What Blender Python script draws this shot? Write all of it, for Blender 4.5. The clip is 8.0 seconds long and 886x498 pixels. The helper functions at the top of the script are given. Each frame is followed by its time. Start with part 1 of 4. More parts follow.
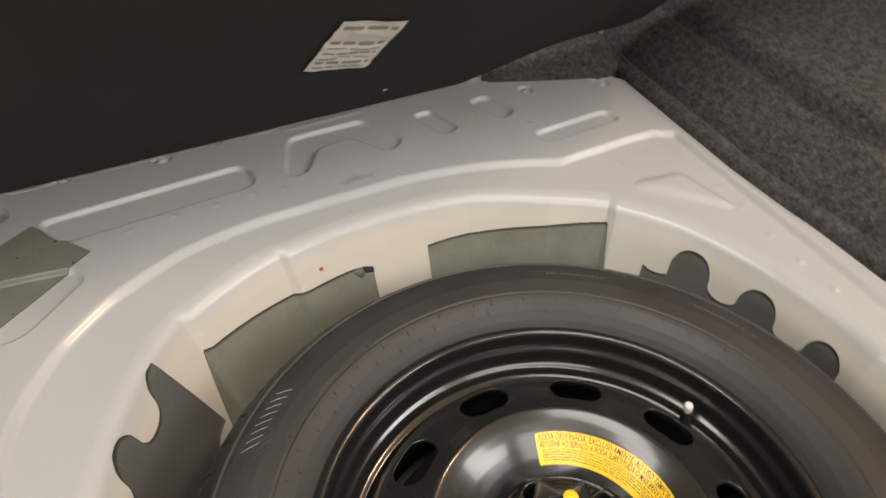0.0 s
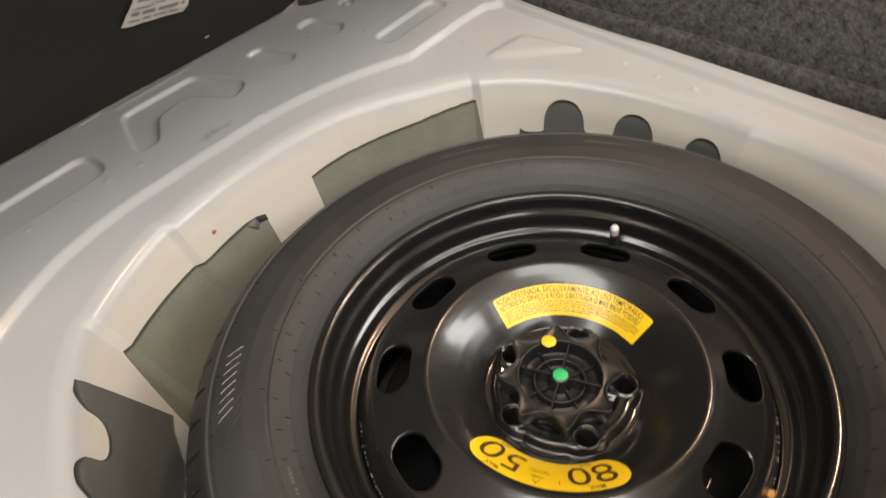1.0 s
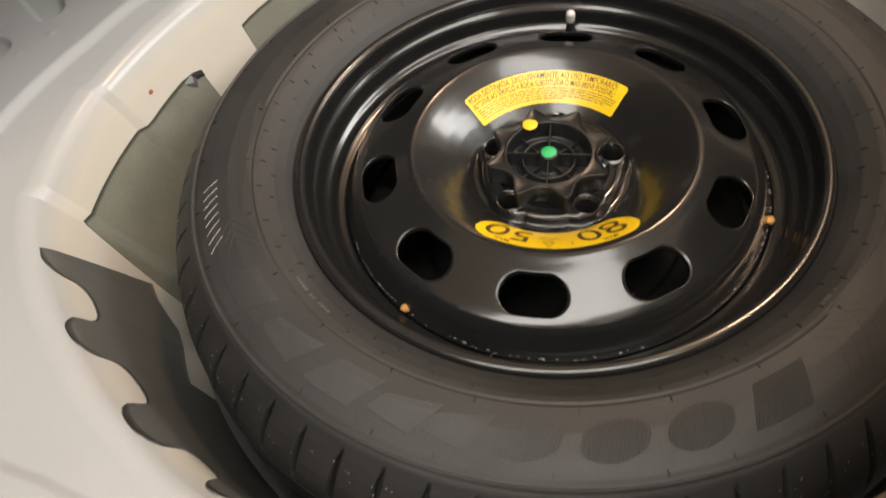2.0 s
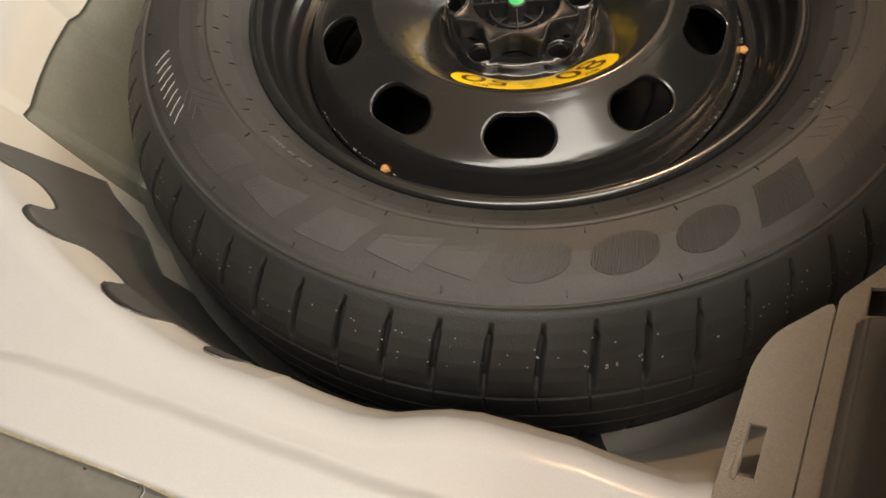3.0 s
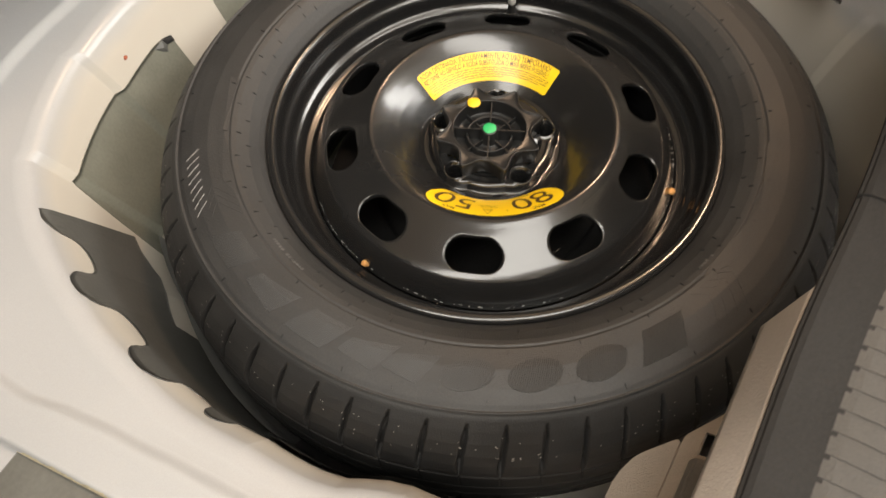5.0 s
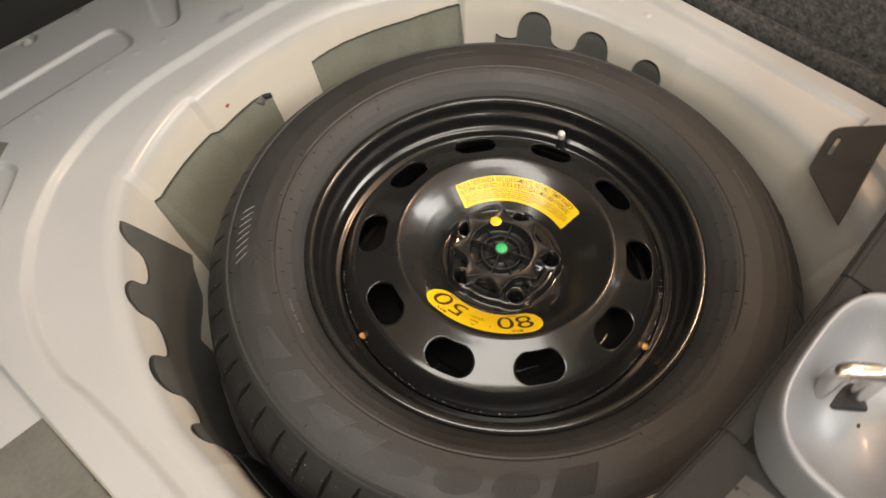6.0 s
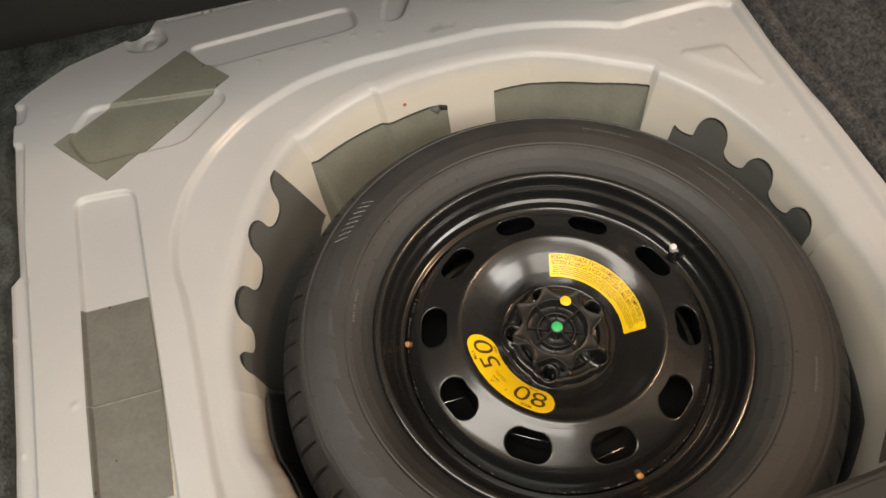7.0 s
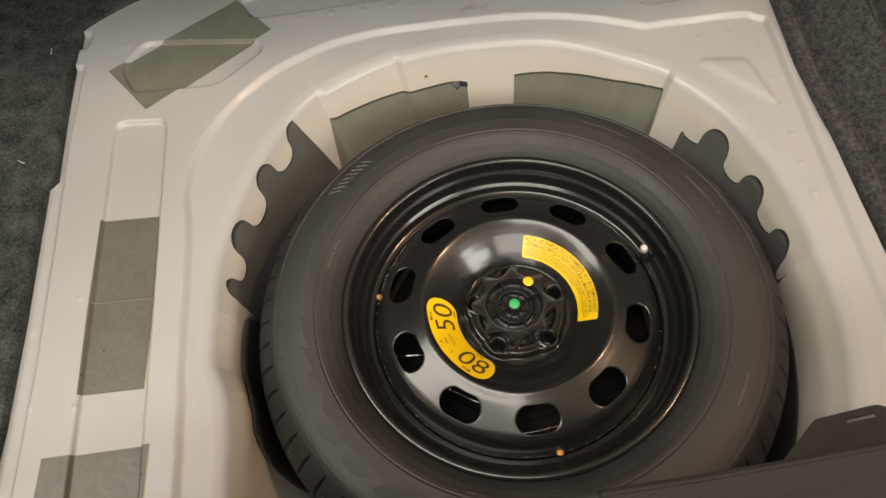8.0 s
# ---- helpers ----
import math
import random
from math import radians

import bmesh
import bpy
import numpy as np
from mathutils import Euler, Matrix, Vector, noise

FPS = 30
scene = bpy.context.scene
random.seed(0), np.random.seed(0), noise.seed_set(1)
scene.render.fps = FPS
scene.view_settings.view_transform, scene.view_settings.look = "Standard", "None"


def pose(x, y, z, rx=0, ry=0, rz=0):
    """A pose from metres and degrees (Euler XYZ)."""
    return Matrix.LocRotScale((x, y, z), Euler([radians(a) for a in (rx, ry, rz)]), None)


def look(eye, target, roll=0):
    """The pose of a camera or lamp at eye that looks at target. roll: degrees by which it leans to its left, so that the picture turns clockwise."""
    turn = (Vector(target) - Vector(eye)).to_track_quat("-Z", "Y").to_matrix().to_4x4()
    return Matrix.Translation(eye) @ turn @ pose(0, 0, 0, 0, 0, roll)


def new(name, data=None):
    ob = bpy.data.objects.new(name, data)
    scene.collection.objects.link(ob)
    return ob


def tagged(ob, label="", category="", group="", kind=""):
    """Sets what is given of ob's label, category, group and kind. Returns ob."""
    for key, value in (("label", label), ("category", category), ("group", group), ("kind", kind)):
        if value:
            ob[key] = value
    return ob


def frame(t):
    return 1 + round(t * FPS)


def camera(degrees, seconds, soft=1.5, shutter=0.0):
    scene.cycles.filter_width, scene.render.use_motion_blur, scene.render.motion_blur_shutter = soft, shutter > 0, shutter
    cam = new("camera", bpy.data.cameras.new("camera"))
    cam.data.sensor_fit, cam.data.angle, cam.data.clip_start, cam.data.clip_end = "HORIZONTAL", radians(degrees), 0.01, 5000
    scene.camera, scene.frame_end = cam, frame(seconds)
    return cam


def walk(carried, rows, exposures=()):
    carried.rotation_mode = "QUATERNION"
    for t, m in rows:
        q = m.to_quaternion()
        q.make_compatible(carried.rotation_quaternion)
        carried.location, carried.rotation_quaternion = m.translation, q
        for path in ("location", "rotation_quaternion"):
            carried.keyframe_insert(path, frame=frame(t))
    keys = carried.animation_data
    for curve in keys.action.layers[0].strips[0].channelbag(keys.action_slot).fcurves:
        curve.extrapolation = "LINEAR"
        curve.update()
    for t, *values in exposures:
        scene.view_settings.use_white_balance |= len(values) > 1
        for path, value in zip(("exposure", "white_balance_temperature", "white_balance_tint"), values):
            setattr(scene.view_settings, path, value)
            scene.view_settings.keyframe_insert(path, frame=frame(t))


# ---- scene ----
cam = camera(63.0, 8.0, shutter=0.3)
PATH = [
    (0, (-0.216, -0.219, 0.589), (0.366, 1.133, -0.766), 0.7),
    (0.5, (-0.255, -0.22, 0.562), (0.496, 0.996, -0.837), -4.1),
    (1, (-0.301, -0.203, 0.535), (0.608, 0.84, -0.909), -6.0),
    (1.5, (-0.346, -0.202, 0.485), (0.595, 0.712, -1.026), -8.3),
    (2, (-0.393, -0.199, 0.452), (0.518, 0.59, -1.144), -10.2),
    (2.2, (-0.415, -0.193, 0.44), (0.491, 0.552, -1.179), -10.4),
    (3.3, (-0.455, -0.187, 0.394), (0.418, 0.373, -1.316), -9.1),
    (3.5, (-0.455, -0.188, 0.393), (0.414, 0.366, -1.321), -8.8),
    (4, (-0.447, -0.193, 0.412), (0.413, 0.37, -1.304), -7.9),
    (4.5, (-0.429, -0.202, 0.472), (0.425, 0.365, -1.245), -6.2),
    (5, (-0.42, -0.215, 0.553), (0.428, 0.358, -1.165), -3.9),
    (5.2, (-0.417, -0.223, 0.589), (0.438, 0.364, -1.121), -2.4),
    (6.3, (-0.315, -0.304, 0.704), (0.295, 0.607, -0.969), -0.3),
    (6.5, (-0.284, -0.321, 0.724), (0.177, 0.666, -0.953), -2.7),
    (7, (-0.196, -0.334, 0.782), (-0.009, 0.696, -0.922), -3.6),
    (7.5, (-0.117, -0.359, 0.822), (-0.095, 0.626, -0.918), -4.8),
    (8, (-0.059, -0.39, 0.83), (-0.126, 0.603, -0.905), -6.7),
]
walk(cam, [(t, look(eye, target, roll)) for t, eye, target, roll in PATH], [(0, -.20, 6500, 10), (1.5, -.13, 6400, 10), (3.4, .08, 6950, 10), (5.0, .10, 6600, 10), (6.4, -.20, 6750, 10), (8, -.29, 6800, 10)])

# ---- light and surroundings ----
world = bpy.data.worlds.new("world")
scene.world = world
world.use_nodes = True
world.node_tree.nodes["Background"].inputs[0].default_value = (1.0, 0.93, 0.84, 1)
world.node_tree.nodes["Background"].inputs[1].default_value = 0.25
scene.view_settings.exposure = 0.0


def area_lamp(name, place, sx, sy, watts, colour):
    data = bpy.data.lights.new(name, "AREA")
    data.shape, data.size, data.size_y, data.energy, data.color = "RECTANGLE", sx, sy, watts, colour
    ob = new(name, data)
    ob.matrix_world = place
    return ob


area_lamp("ceiling_lamp", pose(-1.40, -0.50, 2.72, 0, 0, -21), 3.5, 0.95, 120, (1.0, 0.96, 0.89))
area_lamp("right_ceiling_lamp", look((2.95, -2.45, 2.58), (0, 0, 0)), 2.1, 1.2, 130, (1.0, 0.98, 0.94))
# unseen lamp, added to brighten the deck under the leaning board
area_lamp("added_rear_lamp", look((-0.2, -2.75, 2.60), (0, 0.2, 0)), 3.0, 0.9, 80, (1.0, 0.95, 0.88))
area_lamp("second_ceiling_lamp", look((1.85, -0.02, 2.62), (0, -0.1, 0)), 0.32, 0.26, 41, (1.0, 0.66, 0.42))


# ---- materials ----
def material(name, colour, rough=0.5, metal=0.0, coat=0.0, vary=0.15, scale=8.0, fine=300.0, bump=0.05, bump_scale=None, coat_rough=0.1, spec=0.5, stain=None):
    """A principled surface whose colour wanders at two scales, with fine relief."""
    m = bpy.data.materials.new(name)
    m.use_nodes = True
    t = m.node_tree
    n, l = t.nodes, t.links
    b = n["Principled BSDF"]
    b.inputs["Roughness"].default_value = rough
    b.inputs["Metallic"].default_value = metal
    b.inputs["Coat Weight"].default_value = coat
    b.inputs["Coat Roughness"].default_value = coat_rough
    b.inputs["Specular IOR Level"].default_value = spec
    geo = n.new("ShaderNodeNewGeometry")
    big = n.new("ShaderNodeTexNoise")
    big.inputs["Scale"].default_value, big.inputs["Detail"].default_value = scale, 4
    small = n.new("ShaderNodeTexNoise")
    small.inputs["Scale"].default_value, small.inputs["Detail"].default_value = fine, 3
    for x in (big, small):
        l.new(geo.outputs["Position"], x.inputs["Vector"])
    mixed = n.new("ShaderNodeMath")
    mixed.operation = "ADD"
    l.new(big.outputs["Fac"], mixed.inputs[0])
    l.new(small.outputs["Fac"], mixed.inputs[1])
    ramp = n.new("ShaderNodeMapRange")
    ramp.inputs["From Min"].default_value, ramp.inputs["From Max"].default_value = 0.6, 1.4
    ramp.inputs["To Min"].default_value, ramp.inputs["To Max"].default_value = 1 - vary, 1 + vary
    l.new(mixed.outputs[0], ramp.inputs["Value"])
    tone = n.new("ShaderNodeVectorMath")
    tone.operation = "SCALE"
    tone.inputs[0].default_value = colour
    l.new(ramp.outputs[0], tone.inputs["Scale"])
    last = tone.outputs[0]
    if stain:
        (sx, sy, sr, stretch), sc = stain
        off = n.new("ShaderNodeVectorMath")
        off.operation = "SUBTRACT"
        off.inputs[1].default_value = (sx, sy, 0)
        l.new(geo.outputs["Position"], off.inputs[0])
        sq = n.new("ShaderNodeVectorMath")
        sq.operation = "MULTIPLY"
        sq.inputs[1].default_value = (1 / sr, stretch / sr, 0)
        l.new(off.outputs[0], sq.inputs[0])
        ln = n.new("ShaderNodeVectorMath")
        ln.operation = "LENGTH"
        l.new(sq.outputs[0], ln.inputs[0])
        ragged = n.new("ShaderNodeTexNoise")
        ragged.inputs["Scale"].default_value, ragged.inputs["Detail"].default_value = 60, 5
        l.new(geo.outputs["Position"], ragged.inputs["Vector"])
        sub = n.new("ShaderNodeMath")
        sub.operation = "MULTIPLY_ADD"
        sub.inputs[1].default_value = 2.2
        l.new(ragged.outputs["Fac"], sub.inputs[0])
        l.new(ln.outputs["Value"], sub.inputs[2])
        edge = n.new("ShaderNodeMapRange")
        edge.inputs["From Min"].default_value, edge.inputs["From Max"].default_value = 1.2, 1.9
        edge.inputs["To Min"].default_value, edge.inputs["To Max"].default_value = 0.55, 0.0
        l.new(sub.outputs[0], edge.inputs["Value"])
        mx = n.new("ShaderNodeMix")
        mx.data_type = "RGBA"
        l.new(edge.outputs[0], mx.inputs[0])
        l.new(last, mx.inputs[6])
        mx.inputs[7].default_value = (*sc, 1)
        last = mx.outputs[2]
    l.new(last, b.inputs["Base Color"])
    rr = n.new("ShaderNodeMapRange")
    rr.inputs["From Min"].default_value, rr.inputs["From Max"].default_value = 0.3, 0.7
    rr.inputs["To Min"].default_value, rr.inputs["To Max"].default_value = rough * 0.85, min(1, rough * 1.15)
    l.new(big.outputs["Fac"], rr.inputs["Value"])
    l.new(rr.outputs[0], b.inputs["Roughness"])
    if bump:
        rel = n.new("ShaderNodeTexNoise")
        rel.inputs["Scale"].default_value, rel.inputs["Detail"].default_value = bump_scale or fine, 3
        l.new(geo.outputs["Position"], rel.inputs["Vector"])
        bp = n.new("ShaderNodeBump")
        bp.inputs["Strength"].default_value, bp.inputs["Distance"].default_value = min(1, bump), 0.001
        l.new(rel.outputs["Fac"], bp.inputs["Height"])
        l.new(bp.outputs[0], b.inputs["Normal"])
    return m


paint = material("grey_body_paint", (0.350, 0.354, 0.358), 0.46, 0.0, 0.5, 0.06, 5, 900, 0.04, 500, 0.2, stain=((-0.03, 0.487, 0.035, 3.2), (0.16, 0.15, 0.14)))
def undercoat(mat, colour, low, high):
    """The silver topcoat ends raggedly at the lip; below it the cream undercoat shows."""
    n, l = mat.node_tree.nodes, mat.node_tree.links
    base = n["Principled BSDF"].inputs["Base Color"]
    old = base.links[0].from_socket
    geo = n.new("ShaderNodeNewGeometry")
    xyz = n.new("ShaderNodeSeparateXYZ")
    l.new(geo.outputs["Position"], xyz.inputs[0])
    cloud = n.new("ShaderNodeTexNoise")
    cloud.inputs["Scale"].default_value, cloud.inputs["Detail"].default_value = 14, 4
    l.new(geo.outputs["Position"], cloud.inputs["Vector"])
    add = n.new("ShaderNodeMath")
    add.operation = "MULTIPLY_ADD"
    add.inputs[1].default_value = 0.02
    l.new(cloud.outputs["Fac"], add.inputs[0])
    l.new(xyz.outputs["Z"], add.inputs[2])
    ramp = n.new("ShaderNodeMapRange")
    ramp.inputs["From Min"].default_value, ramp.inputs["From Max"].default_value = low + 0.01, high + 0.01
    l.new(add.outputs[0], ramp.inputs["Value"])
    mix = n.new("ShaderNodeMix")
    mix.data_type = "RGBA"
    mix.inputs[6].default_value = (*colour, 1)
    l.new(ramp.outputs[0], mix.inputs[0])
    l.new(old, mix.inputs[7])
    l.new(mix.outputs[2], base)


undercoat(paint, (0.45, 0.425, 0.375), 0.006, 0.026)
rubber = material("tyre_rubber", (0.0218, 0.0216, 0.0211), 0.60, 0, 0, 0.35, 14, 500, 0.3, 700, spec=0.58)
tread_rubber = material("tread_rubber", (0.0120, 0.0118, 0.0116), 0.55, 0, 0, 0.25, 25, 500, 0.25, 700)
block_rubber = material("hatched_rubber", (0.0215, 0.0212, 0.0205), 0.50, 0, 0, 0.2, 30, 900, 0.5, 900)
enamel = material("black_enamel", (0.012, 0.012, 0.012), 0.25, 0, 0.40, 0.2, 10, 400, 0.015, 250, 0.10)
rim_enamel = material("satin_rim_enamel", (0.012, 0.012, 0.012), 0.22, 0, 0.5, 0.2, 10, 400, 0.02, 250, 0.09)
hub_enamel = material("glossy_black_enamel", (0.010, 0.010, 0.010), 0.15, 0, 0.8, 0.2, 10, 400, 0.06, 120, 0.04)
knob_plastic = material("black_knob_plastic", (0.014, 0.014, 0.0138), 0.36, 0, 0, 0.2, 40, 600, 0.05, 800)
yellow = material("yellow_vinyl", (0.86, 0.56, 0.01), 0.35, 0, 0.3, 0.06, 30, 600, 0.03, 400)
ink = material("brown_print", (0.06, 0.03, 0.01), 0.5, 0, 0, 0.1, 50, 900, 0)
green = material("green_paint_dot", (0.03, 0.42, 0.13), 0.5, 0, 0, 0.1, 90, 900, 0.1)
yellow_dot = material("yellow_paint_dot", (0.85, 0.52, 0.02), 0.5, 0, 0, 0.1, 90, 900, 0.1)
steel = material("bright_steel", (0.62, 0.6, 0.57), 0.25, 1, 0, 0.1, 60, 700, 0.1, 300)
wax = material("orange_wax", (0.55, 0.27, 0.08), 0.6, 0, 0, 0.3, 200, 900, 0.5, 500)
cap_grey = material("light_grey_plastic", (0.55, 0.54, 0.52), 0.35, 0, 0.2, 0.1, 100, 900, 0.05)
rust = material("red_brown_chip", (0.30, 0.07, 0.03), 0.6, 0, 0, 0.2, 200, 900, 0.2)
dull_fleck = material("dull_grey_fleck", (0.32, 0.30, 0.27), 0.7, 0, 0, 0.2, 200, 900, 0)
tread_rib = material("ribbed_plastic", (0.058, 0.054, 0.049), 0.6, 0, 0, 0.12, 30, 500, 0.4, 650, spec=0.3)
faint_print = material("faint_moulding", (0.085, 0.083, 0.08), 0.6, 0, 0, 0.2, 60, 500, 0)
tick_grey = material("faded_white_mark", (0.27, 0.265, 0.255), 0.7, 0, 0, 0.2, 200, 900, 0)
chalk = material("white_mark", (0.50, 0.49, 0.47), 0.7, 0, 0, 0.2, 200, 900, 0)
nib_rubber = material("black_nib", (0.012, 0.012, 0.012), 0.6, 0, 0, 0.1, 100, 900, 0)
olive = material("olive_sealing_foil", (0.146, 0.149, 0.122), 0.42, 0, 0.15, 0.16, 30, 300, 0.7, 55, 0.25)
grey_foil = material("grey_sealing_foil", (0.110, 0.109, 0.098), 0.42, 0, 0.12, 0.18, 42, 190, 0.9, 60, 0.25)
sheet_grey = material("dark_damping_sheet", (0.080, 0.081, 0.076), 0.34, 0, 0.5, 0.15, 14, 300, 0.12, 260, 0.22)
# near black, for the shade low on the well's walls
shade_black = material("well_shade_black", (0.030, 0.031, 0.030), 0.5, 0, 0, 0.2, 14, 300, 0.3, 120)
carpet = material("grey_boot_carpet", (0.058, 0.057, 0.056), 0.95, 0, 0, 0.8, 110, 260, 1.0, 420, spec=0.15)
dark_carpet = material("dark_boot_carpet", (0.041, 0.046, 0.043), 0.95, 0, 0, 1.0, 34, 250, 1.0, 420, spec=0.15)
for cloth in (carpet, dark_carpet):
    for node in cloth.node_tree.nodes:
        if node.type == "BUMP":
            node.inputs["Distance"].default_value = 0.003
felt = material("black_felt_board", (0.033, 0.034, 0.031), 0.95, 0, 0, 0.2, 20, 700, 0.4, 900, spec=0.15)
paper = material("white_paper", (0.72, 0.69, 0.64), 0.55, 0, 0, 0.1, 60, 500, 0.5, 130)
grey_print = material("grey_print", (0.26, 0.25, 0.24), 0.6, 0, 0, 0.2, 60, 500, 0)
trim_plastic = material("grained_grey_plastic", (0.215, 0.190, 0.162), 0.42, 0, 0, 0.12, 30, 500, 0.9, 1000)
trim_dark = material("dark_trim_plastic", (0.032, 0.031, 0.029), 0.6, 0, 0, 0.2, 30, 500, 0.4, 650)
trim_silver = material("smooth_silver_trim", (0.20, 0.208, 0.225), 0.45, 0.3, 0.1, 0.06, 20, 500, 0.05, 300)
# paler than the other trim: the light on the strip is in its colour
strip_lit_tan = material("lit_tan_plastic", (0.40, 0.36, 0.32), 0.5, 0, 0, 0.12, 30, 500, 0.5, 650)
body_black = material("black_grained_plastic", (0.022, 0.021, 0.020), 0.8, 0, 0, 0.2, 30, 500, 0.4, 650, spec=0.18)
bar_grey = material("smooth_grey_plastic", (0.105, 0.098, 0.090), 0.5, 0, 0, 0.12, 30, 500, 0.4, 650)
slot_black = material("black_recess", (0.008, 0.008, 0.008), 0.8, 0, 0, 0.1, 30, 500, 0)
glue = material("yellowed_glue", (0.40, 0.35, 0.24), 0.5, 0, 0.2, 0.3, 200, 900, 0.2, 300)
sealant = material("pale_sealant", (0.40, 0.40, 0.39), 0.35, 0, 0.4, 0.12, 60, 700, 0.2, 200)
dirt = material("black_dirt", (0.02, 0.02, 0.018), 0.8, 0, 0, 0.1, 100, 900, 0)
foam = material("black_foam", (0.010, 0.010, 0.010), 0.95, 0, 0, 0.3, 40, 500, 0.5, 400, spec=0.1)
liner = material("dark_interior_cloth", (0.045, 0.045, 0.047), 0.9, 0, 0, 0.2, 20, 400, 0.4, 400)
plaster = material("warm_plaster", (0.74, 0.66, 0.55), 0.85, 0, 0, 0.12, 2, 60, 0.3, 90)
concrete = material("garage_concrete", (0.21, 0.205, 0.185), 0.8, 0, 0, 0.4, 14, 120, 0.8, 90)


# ---- mesh helpers ----
def mesh(name, verts, faces, smooth=True):
    me = bpy.data.meshes.new(name)
    me.from_pydata([tuple(map(float, v)) for v in verts], [], faces)
    me.validate()
    if smooth:
        me.polygons.foreach_set("use_smooth", [True] * len(me.polygons))
    me.update()
    return me


def from_bm(name, bm, smooth=False):
    me = bpy.data.meshes.new(name)
    bmesh.ops.recalc_face_normals(bm, faces=bm.faces)
    bm.to_mesh(me)
    bm.free()
    if smooth:
        me.polygons.foreach_set("use_smooth", [True] * len(me.polygons))
    return me


def part(name, me, mat, parent=None, label=""):
    ob = new(name, me)
    if mat:
        me.materials.clear()
        me.materials.append(mat)
    if parent:
        ob.parent = parent
        ob.matrix_parent_inverse = parent.matrix_world.inverted()
    if label:
        ob["label"] = label
    return ob


def thing(name, at, label, category, group="", kind=""):
    ob = new(name)
    ob.empty_display_size = 0.05
    ob.matrix_world = Matrix.Translation(at)
    bpy.context.view_layer.update()
    return tagged(ob, label, category, group, kind)


def grid_faces(rows, cols, closed):
    out = []
    for i in range(rows - 1):
        for j in range(cols if closed else cols - 1):
            k = (j + 1) % cols
            out.append((i * cols + j, i * cols + k, (i + 1) * cols + k, (i + 1) * cols + j))
    return out


def lathe(name, profile, n=180, smooth=True):
    """A turned shape round the z axis from (radius, height) pairs."""
    a = np.arange(n) * 2 * np.pi / n
    v = [(r * c, r * s, z) for r, z in profile for c, s in zip(np.cos(a), np.sin(a))]
    return mesh(name, v, grid_faces(len(profile), n, True), smooth)


def dense(profile, step):
    out = []
    for (r0, z0), (r1, z1) in zip(profile, profile[1:]):
        k = max(1, int(math.hypot(r1 - r0, z1 - z0) / step))
        out += [(r0 + (r1 - r0) * i / k, z0 + (z1 - z0) * i / k) for i in range(k)]
    return out + [profile[-1]]


def soften(profile, rounds):
    p = np.array(profile)
    for _ in range(rounds):
        p[1:-1] = 0.25 * p[:-2] + 0.5 * p[1:-1] + 0.25 * p[2:]
    return [tuple(q) for q in p]


def box(name, x0, x1, y0, y1, z0, z1, bevel=0.0):
    bm = bmesh.new()
    bmesh.ops.create_cube(bm, size=1)
    bmesh.ops.scale(bm, vec=(x1 - x0, y1 - y0, z1 - z0), verts=bm.verts)
    bmesh.ops.translate(bm, vec=((x0 + x1) / 2, (y0 + y1) / 2, (z0 + z1) / 2), verts=bm.verts)
    if bevel:
        bmesh.ops.bevel(bm, geom=bm.edges[:], offset=bevel, segments=2, affect="EDGES")
    return from_bm(name, bm)


def slab(name, outline, thick, bevel=0.0):
    """A flat outline in x, y, extruded down by thick from z = 0."""
    bm = bmesh.new()
    f = bm.faces.new([bm.verts.new((x, y, 0)) for x, y in outline])
    ex = bmesh.ops.extrude_face_region(bm, geom=[f])
    bmesh.ops.translate(bm, vec=(0, 0, -thick), verts=[g for g in ex["geom"] if isinstance(g, bmesh.types.BMVert)])
    bmesh.ops.recalc_face_normals(bm, faces=bm.faces)
    if bevel:
        bmesh.ops.bevel(bm, geom=[e for e in bm.edges if e.is_manifold and e.calc_face_angle(0) > 0.6], offset=bevel, segments=2, affect="EDGES")
    return from_bm(name, bm)


def rounded(points, radius, n=5):
    """The outline with its corners rounded."""
    out, m = [], len(points)
    for i in range(m):
        p, a, b = (Vector(points[k % m]) for k in (i, i - 1, i + 1))
        da, db = (a - p), (b - p)
        d = min(radius, da.length * 0.45, db.length * 0.45)
        s, e = p + da.normalized() * d, p + db.normalized() * d
        for k in range(n + 1):
            t = k / n
            q = s * (1 - t) ** 2 + p * 2 * t * (1 - t) + e * t * t
            out.append((q.x, q.y))
    return out


def inside_distance(px, py, poly):
    """Signed distance of many points to an outline: positive inside."""
    px, py = np.asarray(px, float), np.asarray(py, float)
    best = np.full(px.shape, 1e9)
    inside = np.zeros(px.shape, bool)
    m = len(poly)
    for i in range(m):
        (x0, y0), (x1, y1) = poly[i], poly[(i + 1) % m]
        dx, dy = x1 - x0, y1 - y0
        t = np.clip(((px - x0) * dx + (py - y0) * dy) / (dx * dx + dy * dy + 1e-12), 0, 1)
        best = np.minimum(best, np.hypot(px - x0 - t * dx, py - y0 - t * dy))
        cross = (y0 > py) != (y1 > py)
        inside ^= cross & (px < x0 + (py - y0) * dx / (dy if abs(dy) > 1e-12 else 1e-12))
    return np.where(inside, best, -best)


def step(x):
    x = np.clip(x, 0, 1)
    return x * x * (3 - 2 * x)


